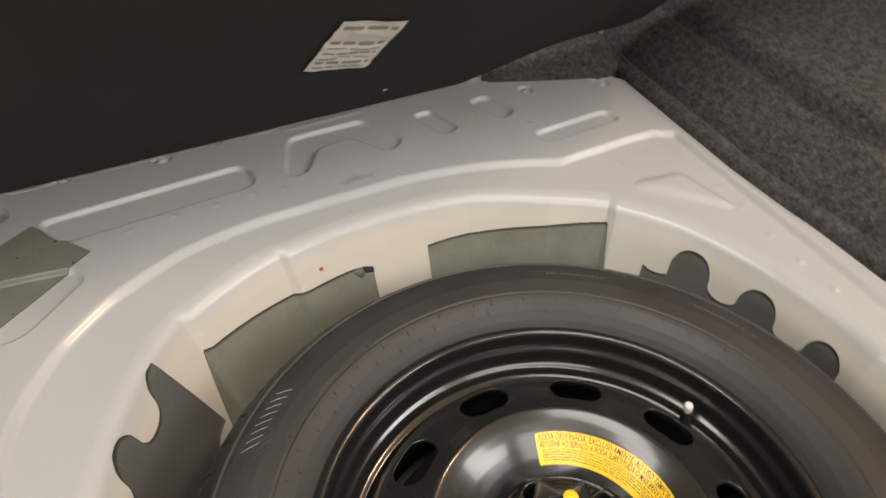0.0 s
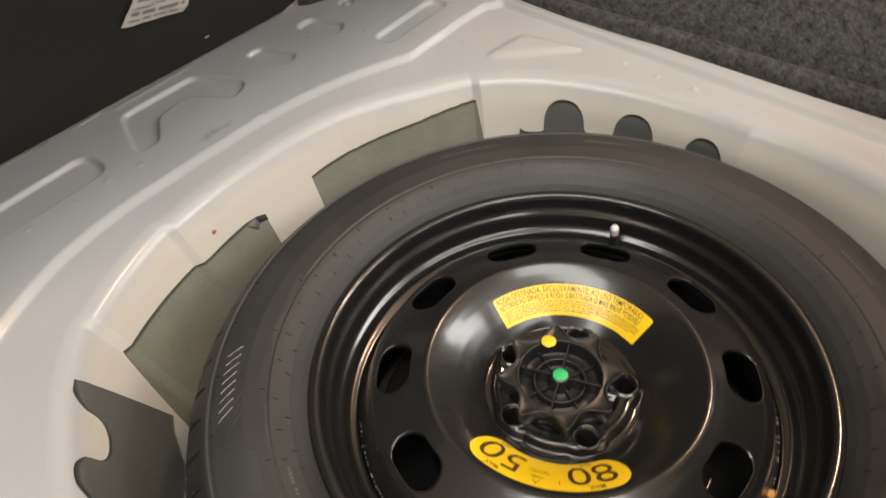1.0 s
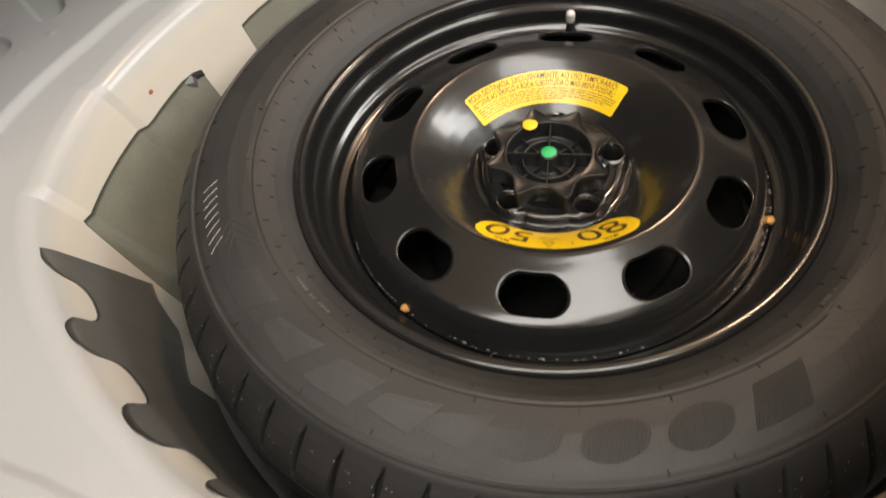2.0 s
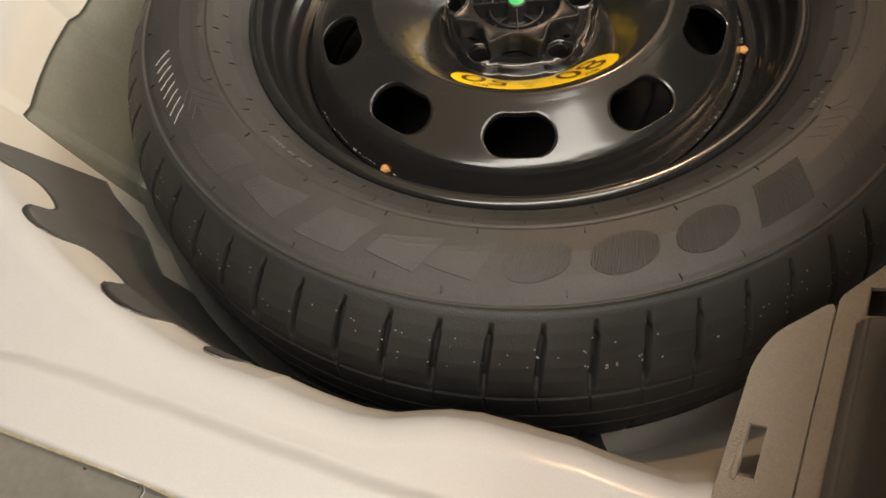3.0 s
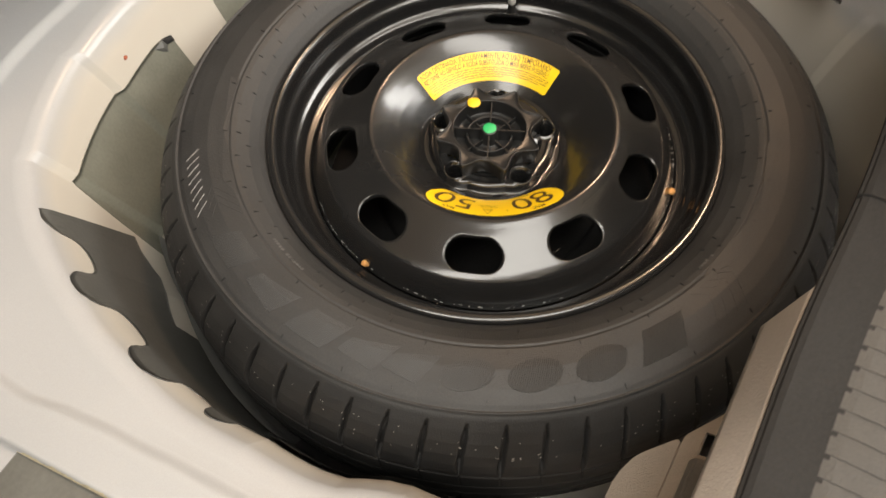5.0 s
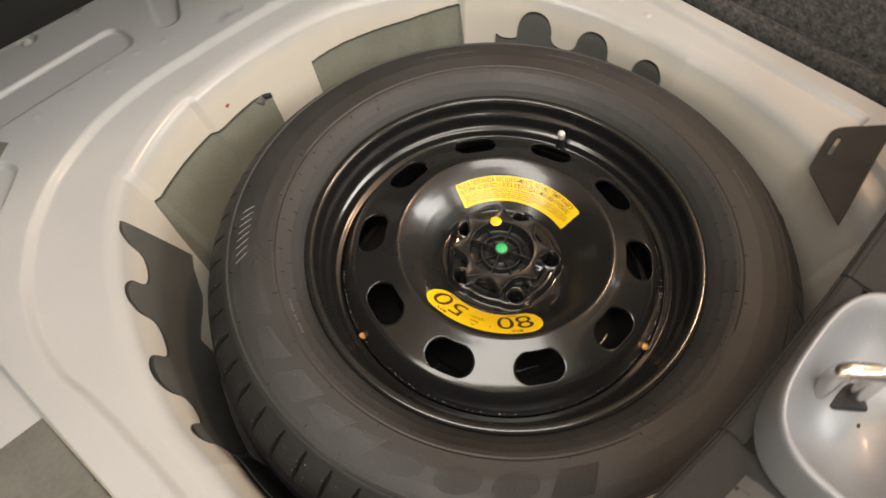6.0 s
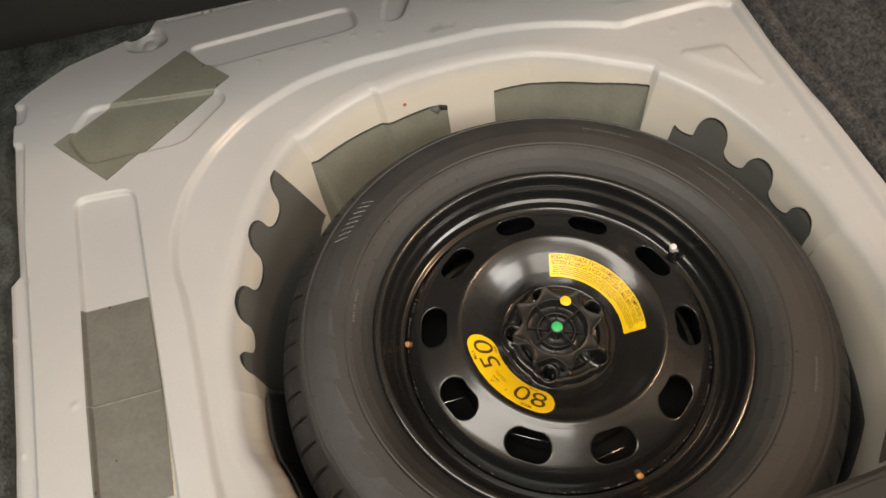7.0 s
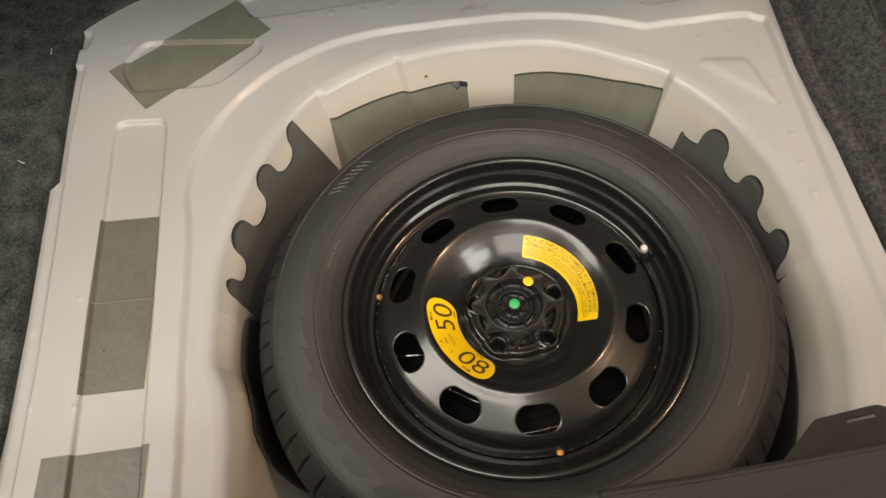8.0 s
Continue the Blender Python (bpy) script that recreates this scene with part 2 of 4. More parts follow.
# ---- the boot floor: pressed sheet metal with the wheel well ----
DECK = 0.0425
WELL_FLOOR = -0.176
LIP = [(-180, .3835), (-172, .3845), (-169, .383), (-166.5, .3785), (-164, .3755), (-161, .3755), (-157, .381), (-153, .389), (-146, .413), (-130, .43), (-110, .42), (-90, .415), (-70, .415), (-50, .412), (-45.2, .409), (-43.6, .4025), (-30, .40), (-16, .388), (5, .376), (20, .387), (31.5, .400),
       (41, .412), (52.6, .421), (54, .427), (64, .424), (78, .432), (93, .428), (109.4, .433), (110.6, .439), (126.4, .438), (127.8, .443), (135, .433), (150, .409), (161, .397), (171, .391), (180, .383)]
RIDGE = [(-180, .410), (-172.9, .4085), (-163.4, .4145), (-155, .431), (-146.9, .458), (-139.8, .49), (-125, .49), (-110, .455), (-90, .437), (-70, .437), (-50, .44), (-25, .43), (46, .574), (48.8, .580),
         (55.7, .522), (62, .481), (68.2, .476), (76.5, .471), (85, .466), (94.6, .463), (103, .469), (112, .485), (120, .499), (130, .508), (138, .507), (146.6, .498), (153, .483), (159, .463), (163, .4435), (168, .4275), (175, .4145), (180, .410)]
RIDGE_RIGHT = ((.402, .437), (.419, 0.0))
OUTLINE = [(-.60, -.45), (-.601, -.143), (-.612, 0), (-.633, .197), (-.621, .203), (-.634, .327), (-.642, .42), (-.6465, .495), (-.628, .517), (-.576, .557), (-.45, .601), (-.455, .634), (-.40, .630), (-.31, .636),
           (-.03, .650), (.21, .660), (.224, .648), (.337, .609), (.402, .588), (.419, .565), (.418, .46), (.422, .39), (.426, .30), (.431, .20), (.437, .10), (.444, 0), (.456, -.15), (.47, -.45)]
POCKETS = [rounded(p, r) for p, r in (
    ([(-.400, .544), (-.153, .570), (-.146, .523), (-.375, .497)], .020),
    ([(-.088, .606), (.017, .613), (.055, .548), (.028, .527), (-.010, .579), (-.059, .570), (-.084, .522), (-.112, .524)], .014),
    ([(.086, .597), (.113, .601), (.136, .545), (.107, .537)], .016),
    ([(.173, .601), (.205, .609), (.226, .556), (.200, .542)], .016),
    ([(.223, .495), (.343, .509), (.353, .481), (.230, .468)], .016),
    ([(-.540, .461), (-.360, .449), (-.352, .428), (-.413, .365), (-.540, .358), (-.568, .41)], .016),
    ([(-.555, .303), (-.480, .302), (-.425, -.26), (-.505, -.26)], .018),
    ([(-.70, .418), (-.626, .418), (-.616, .264), (-.597, .095), (-.580, -.075), (-.566, -.30), (-.70, -.30)], .006),
    ([(-.70, .492), (-.627, .490), (-.629, .457), (-.70, .455)], .010),
    ([(-.42, .70), (-.43, .612), (-.17, .628), (-.165, .70)], .010),
    ([(-.15, .70), (-.148, .632), (-.03, .640), (-.03, .70)], .006),
    ([(-.440, .600), (-.425, .572), (-.448, .553), (-.485, .560), (-.487, .590)], .014))]
BULGES = [(rounded([(.292, .356), (.360, .352), (.380, .268)], .012), 0.0045), (rounded([(-.085, .6265), (.020, .6355), (.020, .6325), (-.085, .6235)], .001), .002)]
NUGGETS = [(.38, .37), (.385, .31), (.388, .265), (.386, .212), (.386, .165), (.39, .117), (.30, .40), (.345, .405), (-.585, .452), (-.565, .455), (-.515, .458), (-.47, .46), (-.52, -.12), (-.545, .02), (-.25, .497), (-.20, .499), (-.157, .505),
           (-.30, .488), (.25, .64), (.285, .60), (.36, .58), (.23, .515), (-.62, .12), (-.60, -.02), (-.575, -.12), (.02, .47), (-.12, .50)]
BUTTONS = [(-.250, .622, .012), (-.455, .575, .016), (.265, .60, .010), (-.37, .628, .010), (.38, .577, .012)]


def ring(table, a):
    return np.interp(a, [p[0] for p in table], [p[1] for p in table])


def deck_height(x, y):
    """The height of the flat part of the boot floor with its pressed pockets."""
    x, y = np.asarray(x, float), np.asarray(y, float)
    z = np.full(x.shape, DECK)
    for poly in POCKETS:
        z = z - 0.0062 * step((inside_distance(x, y, poly) + 0.0022) / 0.0044)
    for poly, h in BULGES:
        z = z + h * step((inside_distance(x, y, poly) + 0.006) / 0.012)
    for cx, cy in NUGGETS:
        z = z + 0.0014 * np.exp(-((x - cx) ** 2 + (y - cy) ** 2) / (2 * 0.0028 ** 2))
    for cx, cy, r in BUTTONS:
        d = np.hypot(x - cx, y - cy)
        z = z - 0.0042 * step((r + 0.002 - d) / 0.004) + 0.0036 * step((r * 0.62 - d) / 0.003)
    return z


def outline_reach(a):
    """How far the outline lies from the wheel's centre in the direction a (radians)."""
    best = np.full(a.shape, 9.0)
    c, s = np.cos(a), np.sin(a)
    for (x0, y0), (x1, y1) in zip(OUTLINE, OUTLINE[1:] + OUTLINE[:1]):
        dx, dy = x1 - x0, y1 - y0
        det = c * dy - s * dx
        det = np.where(np.abs(det) < 1e-9, 1e-9, det)
        t = (x0 * dy - y0 * dx) / det
        u = (x0 * s - y0 * c) / det
        best = np.where((t > 0.1) & (u >= -1e-6) & (u <= 1 + 1e-6), np.minimum(best, t), best)
    return best


def wall_radius(deg, z):
    top = ring(LIP, deg) - 0.022
    low = np.maximum(0.345, top - 0.055)
    return np.where(z < -0.005, top + (low - top) * np.clip((-0.005 - z) / 0.135, 0, 1), top + np.interp(z, [-.005, .008, .020, .030], [0, .0056, .0122, .022]))


def build_floor():
    n = 1800
    a = (np.arange(n) / n * 2 - 1) * np.pi
    deg = np.degrees(a)
    lip, ridge, reach = ring(LIP, deg), ring(RIDGE, deg), outline_reach(a)
    (x0, y0), (x1, y1) = RIDGE_RIGHT
    straight = (x0 * (y1 - y0) - y0 * (x1 - x0)) / (np.cos(a) * (y1 - y0) - np.sin(a) * (x1 - x0))
    ridge = np.where((deg > -24) & (deg < 47), straight, ridge)
    for _ in range(14):
        ridge = 0.25 * np.roll(ridge, 1) + 0.5 * ridge + 0.25 * np.roll(ridge, -1)
    ridge = np.minimum(np.maximum(ridge, lip + 0.018), reach - 0.012)
    half = np.minimum(0.0062, (ridge - lip) * 0.3)
    rows = [(np.zeros(n) + r, np.zeros(n) + WELL_FLOOR) for r in (0.002, 0.10, 0.20, 0.30)]
    low = wall_radius(deg, -0.14)
    rows += [(low - 0.028, np.zeros(n) + WELL_FLOOR), (low - 0.018, np.zeros(n) + WELL_FLOOR + .003), (low - 0.008, np.zeros(n) + WELL_FLOOR + 0.012), (low - 0.002, np.zeros(n) - 0.152)]
    rows += [(wall_radius(deg, z), np.zeros(n) + z) for z in (-.14, -.11, -.08, -.055, -.03, -.015, -.005, 0.002, 0.008, 0.014, 0.020)]
    crest = DECK - 0.0105
    rows += [(lip - 0.006, np.zeros(n) + 0.0265), (lip, np.zeros(n) + 0.0297), (lip + 0.006, np.zeros(n) + crest - 0.0006)]
    gap = np.maximum(0.001, ridge - half - (lip + 0.009))
    m = 30
    for k in range(m):
        r = lip + 0.009 + gap * k / (m - 1)
        z = crest + 0.0030 * (k / (m - 1)) ** 1.3
        extra = deck_height(r * np.cos(a), r * np.sin(a)) - DECK
        rows.append((r, z + np.where(extra > 0, extra, 0)))
    # the rounded step up to the flat deck
    for k in range(1, 10):
        rows.append((ridge - half + 2 * half * k / 10, np.zeros(n) + crest + 0.0030 + (DECK - crest - 0.0030) * step(k / 10)))
    m = 130
    for k in range(m):
        r = ridge + half + (reach - ridge - half) * k / (m - 1)
        rows.append((r, deck_height(r * np.cos(a), r * np.sin(a))))
    rows.append((reach + 0.001, rows[-1][1] - 0.002))
    rows.append((reach + 0.001, rows[-1][1] - 0.03))
    v = np.concatenate([np.stack([r * np.cos(a), r * np.sin(a), z], 1) for r, z in rows])
    ob = part("floor", mesh("floor", v.tolist(), grid_faces(len(rows), n, True)), paint)
    return tagged(ob, "pale grey painted pressed-metal boot floor with deep round spare-wheel well", "boot floor", kind="structure")


build_floor()


def blob(at, size, seed, flat=0.6):
    bm = bmesh.new()
    bmesh.ops.create_icosphere(bm, subdivisions=3, radius=1)
    for q in bm.verts:
        k = 1 + 0.35 * noise.noise(q.co * 1.7 + Vector((seed, 0, 0))) + 0.18 * noise.noise(q.co * 4 + Vector((0, seed, 0)))
        q.co = Vector(at) + Vector((q.co.x * k * size, q.co.y * k * size, q.co.z * k * size * flat))
    return from_bm("blob", bm, True)


# ---- foils and damping sheets stuck to the metal, and dark sheets for shade ----
def deck_foil(corners, mat, label, group, specks=(), glued=False):
    """A thin foil that follows the pressed deck between four corners."""
    p = [np.array(c) for c in corners]
    m = 150
    v = []
    for i in range(m):
        for j in range(m):
            s, t = i / (m - 1), j / (m - 1)
            q = p[0] * (1 - s) * (1 - t) + p[1] * s * (1 - t) + p[2] * s * t + p[3] * (1 - s) * t
            v.append((q[0], q[1]))
    v = np.array(v)
    z = deck_height(v[:, 0], v[:, 1]) + 0.0010
    top = np.column_stack([v, z])
    low = top - np.array([0, 0, 0.0014])
    faces = grid_faces(m, m, False)
    edge = [j for j in range(m)] + [i * m + m - 1 for i in range(1, m)] + [(m - 1) * m + j for j in range(m - 2, -1, -1)] + [i * m for i in range(m - 2, 0, -1)]
    skirt = [(edge[k], edge[(k + 1) % len(edge)], edge[(k + 1) % len(edge)] + m * m, edge[k] + m * m) for k in range(len(edge))]
    ob = part("sealing_foil", mesh("sealing_foil", np.concatenate([top, low]).tolist(), faces + skirt), mat)
    for k, (s, t) in enumerate(specks):
        q = p[0] * (1 - s) * (1 - t) + p[1] * s * (1 - t) + p[2] * s * t + p[3] * (1 - s) * t
        z = float(deck_height(q[0], q[1])) + 0.0008
        part("dirt_speck", blob((q[0], q[1], z), 0.0008 + 0.0004 * (k % 3), k + 40, 0.4), dirt, ob)
    if glued:
        part("glue_line", glue_strip(p[1], p[2]), glue, ob, "yellowed line of glue squeezed out along the edge")
    return tagged(ob, label, "sealing foil", group)


def glue_strip(a, b):
    """An uneven bead of glue along a foil's edge."""
    along = (b - a) / np.linalg.norm(b - a)
    side = np.array([along[1], -along[0]])
    v, n = [], 90
    for i in range(n):
        q = a + (b - a) * i / (n - 1)
        w = 0.0012 + 0.0014 * noise.noise(Vector((q[0] * 90, q[1] * 90, 2.0))) + 0.0008 * noise.noise(Vector((q[0] * 400, q[1] * 400, 5.0)))
        w = max(0.0001, w)
        for u, h in ((-.0006, .0006), (w * .4, .0010), (w, .0001)):
            x, y = q + side * u
            v.append((x, y, h))
    v = np.array(v)
    v[:, 2] += deck_height(v[:, 0], v[:, 1])
    return mesh("glue_line", v.tolist(), grid_faces(n, 3, False))


deck_foil([(-.585, .404), (-.514, .324), (-.343, .470), (-.403, .540)], olive, "olive rectangular sealing foil stuck askew on the boot floor", "foils on the boot floor", [(.93, .22), (.96, .55), (.98, .90), (.03, .62), (.35, .80), (.5, .97), (.72, .03)])
deck_foil([(-.533, .0150), (-.452, .0190), (-.4655, .139), (-.542, .136)], grey_foil, "grey sealing foil stuck over a long pressed pocket", "foils on the boot floor", [(.06, .78), (.98, .30), (.4, .99), (.99, .02)], True)
deck_foil([(-.5215, -.105), (-.4455, -.100), (-.452, .0180), (-.533, .0140)], grey_foil, "grey sealing foil joined to the next foil by a seam", "foils on the boot floor", [(.98, .6), (.3, .45), (.02, .2)], True)
deck_foil([(-.540, -.30), (-.418, -.30), (-.4256, -.167), (-.545, -.178)], grey_foil, "wide grey sealing foil at the rear of the boot floor", "foils on the boot floor", [(.2, .97), (.97, .75)], True)


def wall_sheet(name, left, right, top, bottom, slant, mat, label, category, group, n=220, m=26, lift=0.0009):
    """A sheet on the well's wall from the angle left down to right; top and bottom give its edges, slant leans its ends."""
    v = []
    for i in range(n):
        deg = left + (right - left) * i / (n - 1)
        zt, zb = top(deg), bottom(deg)
        for j in range(m):
            z = zt + (zb - zt) * j / (m - 1)
            d = deg + slant(deg, zt - z)
            r = float(wall_radius(d, z)) - lift
            a = radians(d)
            v.append((r * math.cos(a), r * math.sin(a), z + (0.0012 if z > 0.012 else 0)))
    inner = np.array(v)
    outer = inner * np.array([1.0025, 1.0025, 1])
    faces = grid_faces(n, m, False)
    edge = [j for j in range(m)] + [i * m + m - 1 for i in range(1, n)] + [(n - 1) * m + j for j in range(m - 2, -1, -1)] + [i * m for i in range(n - 2, 0, -1)]
    skirt = [(edge[k], edge[(k + 1) % len(edge)], edge[(k + 1) % len(edge)] + n * m, edge[k] + n * m) for k in range(len(edge))]
    ob = part(name, mesh(name, np.concatenate([inner, outer]).tolist(), faces + skirt), mat)
    return tagged(ob, label, category, group)


def scalloped(stretches):
    """An edge of round lobes and hollows: each stretch runs from one angle to the next, bowing from its base height to its own."""
    def top(d):
        for d0, d1, base, peak in stretches:
            if min(d0, d1) <= d <= max(d0, d1):
                u = abs(2 * (d - d0) / (d1 - d0) - 1)
                return base + (peak - base) * max(0, 1 - u ** 2.3) ** 0.5
        return stretches[-1][2]
    return top


wall_sheet("sealing_foil", 85.7, 53.6, lambda d: float(np.interp(d, [54, 64.8, 76.4, 83.5, 85.7], [.0065, -.0035, -.0125, -.0165, -.0185])) + .0008 * noise.noise(Vector((d * .9, 0, 0))), lambda d: -0.11, lambda d, h: -h * 14 if d < 58 else 0.0, olive,
           "olive sealing foil with straight edges on the well wall", "sealing foil", "foils in the wheel well")
torn_foil = wall_sheet("sealing_foil", 127.6, 96.4, lambda d: float(np.interp(d, [96.4, 97.8, 99.0, 100, 108, 112, 127.6], [-.0240, -.0215, -.0200, -.0195, -.0215, -.0195, -.0115])), lambda d: -0.125, lambda d, h: h * 38 * max(0, min(1, (d - 118) / 8)), olive,
           "olive sealing foil with a torn corner on the wheel well wall", "sealing foil", "foils in the wheel well")


def wall_scrap(outline, lift):
    """A small curled piece of foil on the well's wall from an outline of (degrees, height)."""
    k = len(outline)
    c = (sum(d for d, _ in outline) / k, sum(z for _, z in outline) / k)
    v = []
    for grow, up in ((0, lift + .0016), (1, lift), (1.0, 0)):
        for d, z in outline:
            d, z = c[0] + (d - c[0]) * grow, c[1] + (z - c[1]) * grow
            r = float(wall_radius(d, np.array(z))) - .0004 - up
            v.append((r * math.cos(radians(d)), r * math.sin(radians(d)), z))
    return mesh("scrap", v, grid_faces(3, k, True), False)


part("folded_flap", wall_scrap([(100.2, -.0222), (98.2, -.0203), (97.9, -.0275), (98.6, -.0340), (99.3, -.0300)], .0012), sheet_grey, torn_foil, "grey underside of the folded foil corner")
part("torn_corner", wall_scrap([(98.2, -.0203), (97.4, -.0215), (96.3, -.0240), (96.3, -.0300), (97.9, -.0278)], .0016), slot_black, torn_foil, "dark torn corner of the foil")
wall_sheet("damping_or_shade_sheet", 135.2, 175.2, scalloped([(131.8, 138.6, .006, .0255), (138.6, 144.8, .006, -.0105), (144.8, 151.1, .006, .0235), (151.1, 158.3, .004, -.0145), (158.3, 165.6, .004, .0225), (165.6, 171.0, .002, -.0185), (171.0, 175.2, -.004, .0130)]),
           lambda d: float(np.interp(d, [135.2, 137, 140, 145, 149, 150.5, 152, 171, 175.2], [-.084, -.088, -.103, -.096, -.092, -.128, -.132, -.132, -.075])), lambda d, h: -h * 36 * max(0, 1 - (d - 135.2) / 10), sheet_grey, "dark grey damping sheet with a scalloped edge on the well wall", "damping sheet", "damping sheets in the wheel well", 460)
wall_sheet("damping_or_shade_sheet", 46.2, 5.0, scalloped([(46.2, 45.6, -.034, -.028), (45.6, 41.6, -.0285, -.0325), (41.6, 34.2, -.020, .0085), (34.2, 28.6, -.020, -.0320), (28.6, 21.2, -.020, .0060), (21.2, 15.0, -.020, -.0315), (15.0, 8.0, -.020, .0030), (8.0, 5.0, -.020, -.050)]),
           lambda d: -0.11, lambda d, h: 0.0, sheet_grey, "dark grey damping sheet with three round lobes on the well wall", "damping sheet", "damping sheets in the wheel well", 460)


def shade_sheet(d0, d1, top, lift, mat, label):
    """A dark sheet standing in for shade, laid on the well's floor and up its wall to the height top(degrees)."""
    v, n = [], 120
    for i in range(n):
        d = d0 + (d1 - d0) * i / (n - 1)
        w = (d + 180) % 360 - 180
        low = float(wall_radius(w, np.array(-.14)))
        rows = [(.250, WELL_FLOOR + .0006 + lift), (.252, WELL_FLOOR + .003 + lift), (low - .022, WELL_FLOOR + .0045 + lift), (low - .007, WELL_FLOOR + .018)]
        rows += [(float(wall_radius(w, np.array(z))) - .0035 - lift, z) for z in (-.120, -.10, -.08, -.06, -.04, -.02, -.005, .004) if z < top(d) - .004] + [(float(wall_radius(w, np.array(top(d)))) - .003 - lift, top(d))]
        rows += [rows[-1]] * (13 - len(rows))
        v += [(r * math.cos(radians(d)), r * math.sin(radians(d)), z) for r, z in rows]
    return tagged(part("damping_or_shade_sheet", mesh("damping_or_shade_sheet", v, grid_faces(n, 13, False)), mat), label, "damping sheet", "damping sheets in the wheel well")


# dark sheets stand in for the shade between the tyre and the well wall
shade_sheet(128, 181, lambda d: -.118, 0, sheet_grey, "dark sheet standing in for shade at the bottom of the well")
shade_sheet(174, 214, lambda d: float(np.interp(d, [174, 176.5, 179, 184, 190, 197, 204, 208, 214], [-.09, -.040, -.024, -.022, -.022, -.010, -.016, -.045, -.13])), .0012, shade_black, "black sheet standing in for shade against the rear well wall")

shade_sheet(-48, 9, lambda d: float(np.interp(d, [-48, -40, -30, -12, 0, 6, 9], [-.13, -.07, -.052, -.055, -.055, -.050, -.12])), .0006, shade_black, "black sheet standing in for shade against the side well wall")

tagged(part("wax_speck", blob((.4105 * math.cos(radians(105.1)), .4105 * math.sin(radians(105.1)), -.0045), .0030, 12), rust), "tiny red-brown chip stuck to the well wall", "speck")
tagged(part("wax_speck", blob((.169, .565, DECK + .0004), .0024, 15, 0.3), wax), "small orange wax drop on the boot floor", "speck")



def sealant_bead():
    """A lumpy run of sealant along the far edge of the boot floor."""
    v, n, m = [], 260, 9
    for i in range(n):
        x = -.435 + .335 * i / (n - 1)
        edge = float(np.interp(x, [-.455, -.40, -.31, -.03], [.634, .630, .636, .650]))
        w = 0.0085 + 0.0050 * noise.noise(Vector((x * 22, 0, 4.0))) + 0.0025 * noise.noise(Vector((x * 75, 3.0, 0)))
        for j in range(m):
            t = j / (m - 1)
            h = 0.0022 * math.sin(math.pi * t) ** 0.6 * (1 + 0.5 * noise.noise(Vector((x * 60, t * 2, 8.0))))
            y = edge + 0.002 - w * 2 * t
            v.append((x, y, h - 0.0003))
    v = np.array(v)
    v[:, 2] += deck_height(v[:, 0], v[:, 1])
    return mesh("sealant_bead", v.tolist(), grid_faces(n, m, False))


tagged(part("sealant_bead", sealant_bead(), sealant), "lumpy pale grey sealant run along the floor's far edge", "sealant")
for x, y, z, turn in ((-.663, .225, .0625, 62), (-.668, .43, .066, 10)):
    lint = lathe("lint", [(.0001, -.007), (.0005, -.006), (.0005, .006), (.0001, .007)], 8)
    for q in lint.vertices:
        q.co.x += 16 * q.co.z ** 2
    ob = tagged(part("lint", lint, chalk), "short white fibre caught in the carpet pile", "lint", "lint on the carpet")
    ob.matrix_world = pose(x, y, z, 90, 0, turn)

# ---- the spare wheel ----
AXIS = -0.070
SIDEWALL = [(.2215, .0095), (.2265, .0165), (.2340, .0245), (.2440, .0312), (.2492, .0332), (.2506, .0322), (.2522, .0340), (.2700, .0345), (.2850, .0320), (.2960, .0285), (.2998, .0264), (.3006, .0264), (.3011, .0280), (.3021, .0281), (.3027, .0256), (.3066, .0225), (.3130, .0160), (.3200, .0075),
            (.3265, -.0030), (.3310, -.0140), (.3340, -.0260), (.3355, -.0380), (.3362, -.0520), (.3366, AXIS)]
wheel = thing("spare_wheel", (0, 0, WELL_FLOOR), "black steel spare wheel and tyre lying flat in the well", "spare wheel")


def tyre_height(r):
    return np.interp(r, [p[0] for p in SIDEWALL[:17]], [p[1] for p in SIDEWALL[:17]])


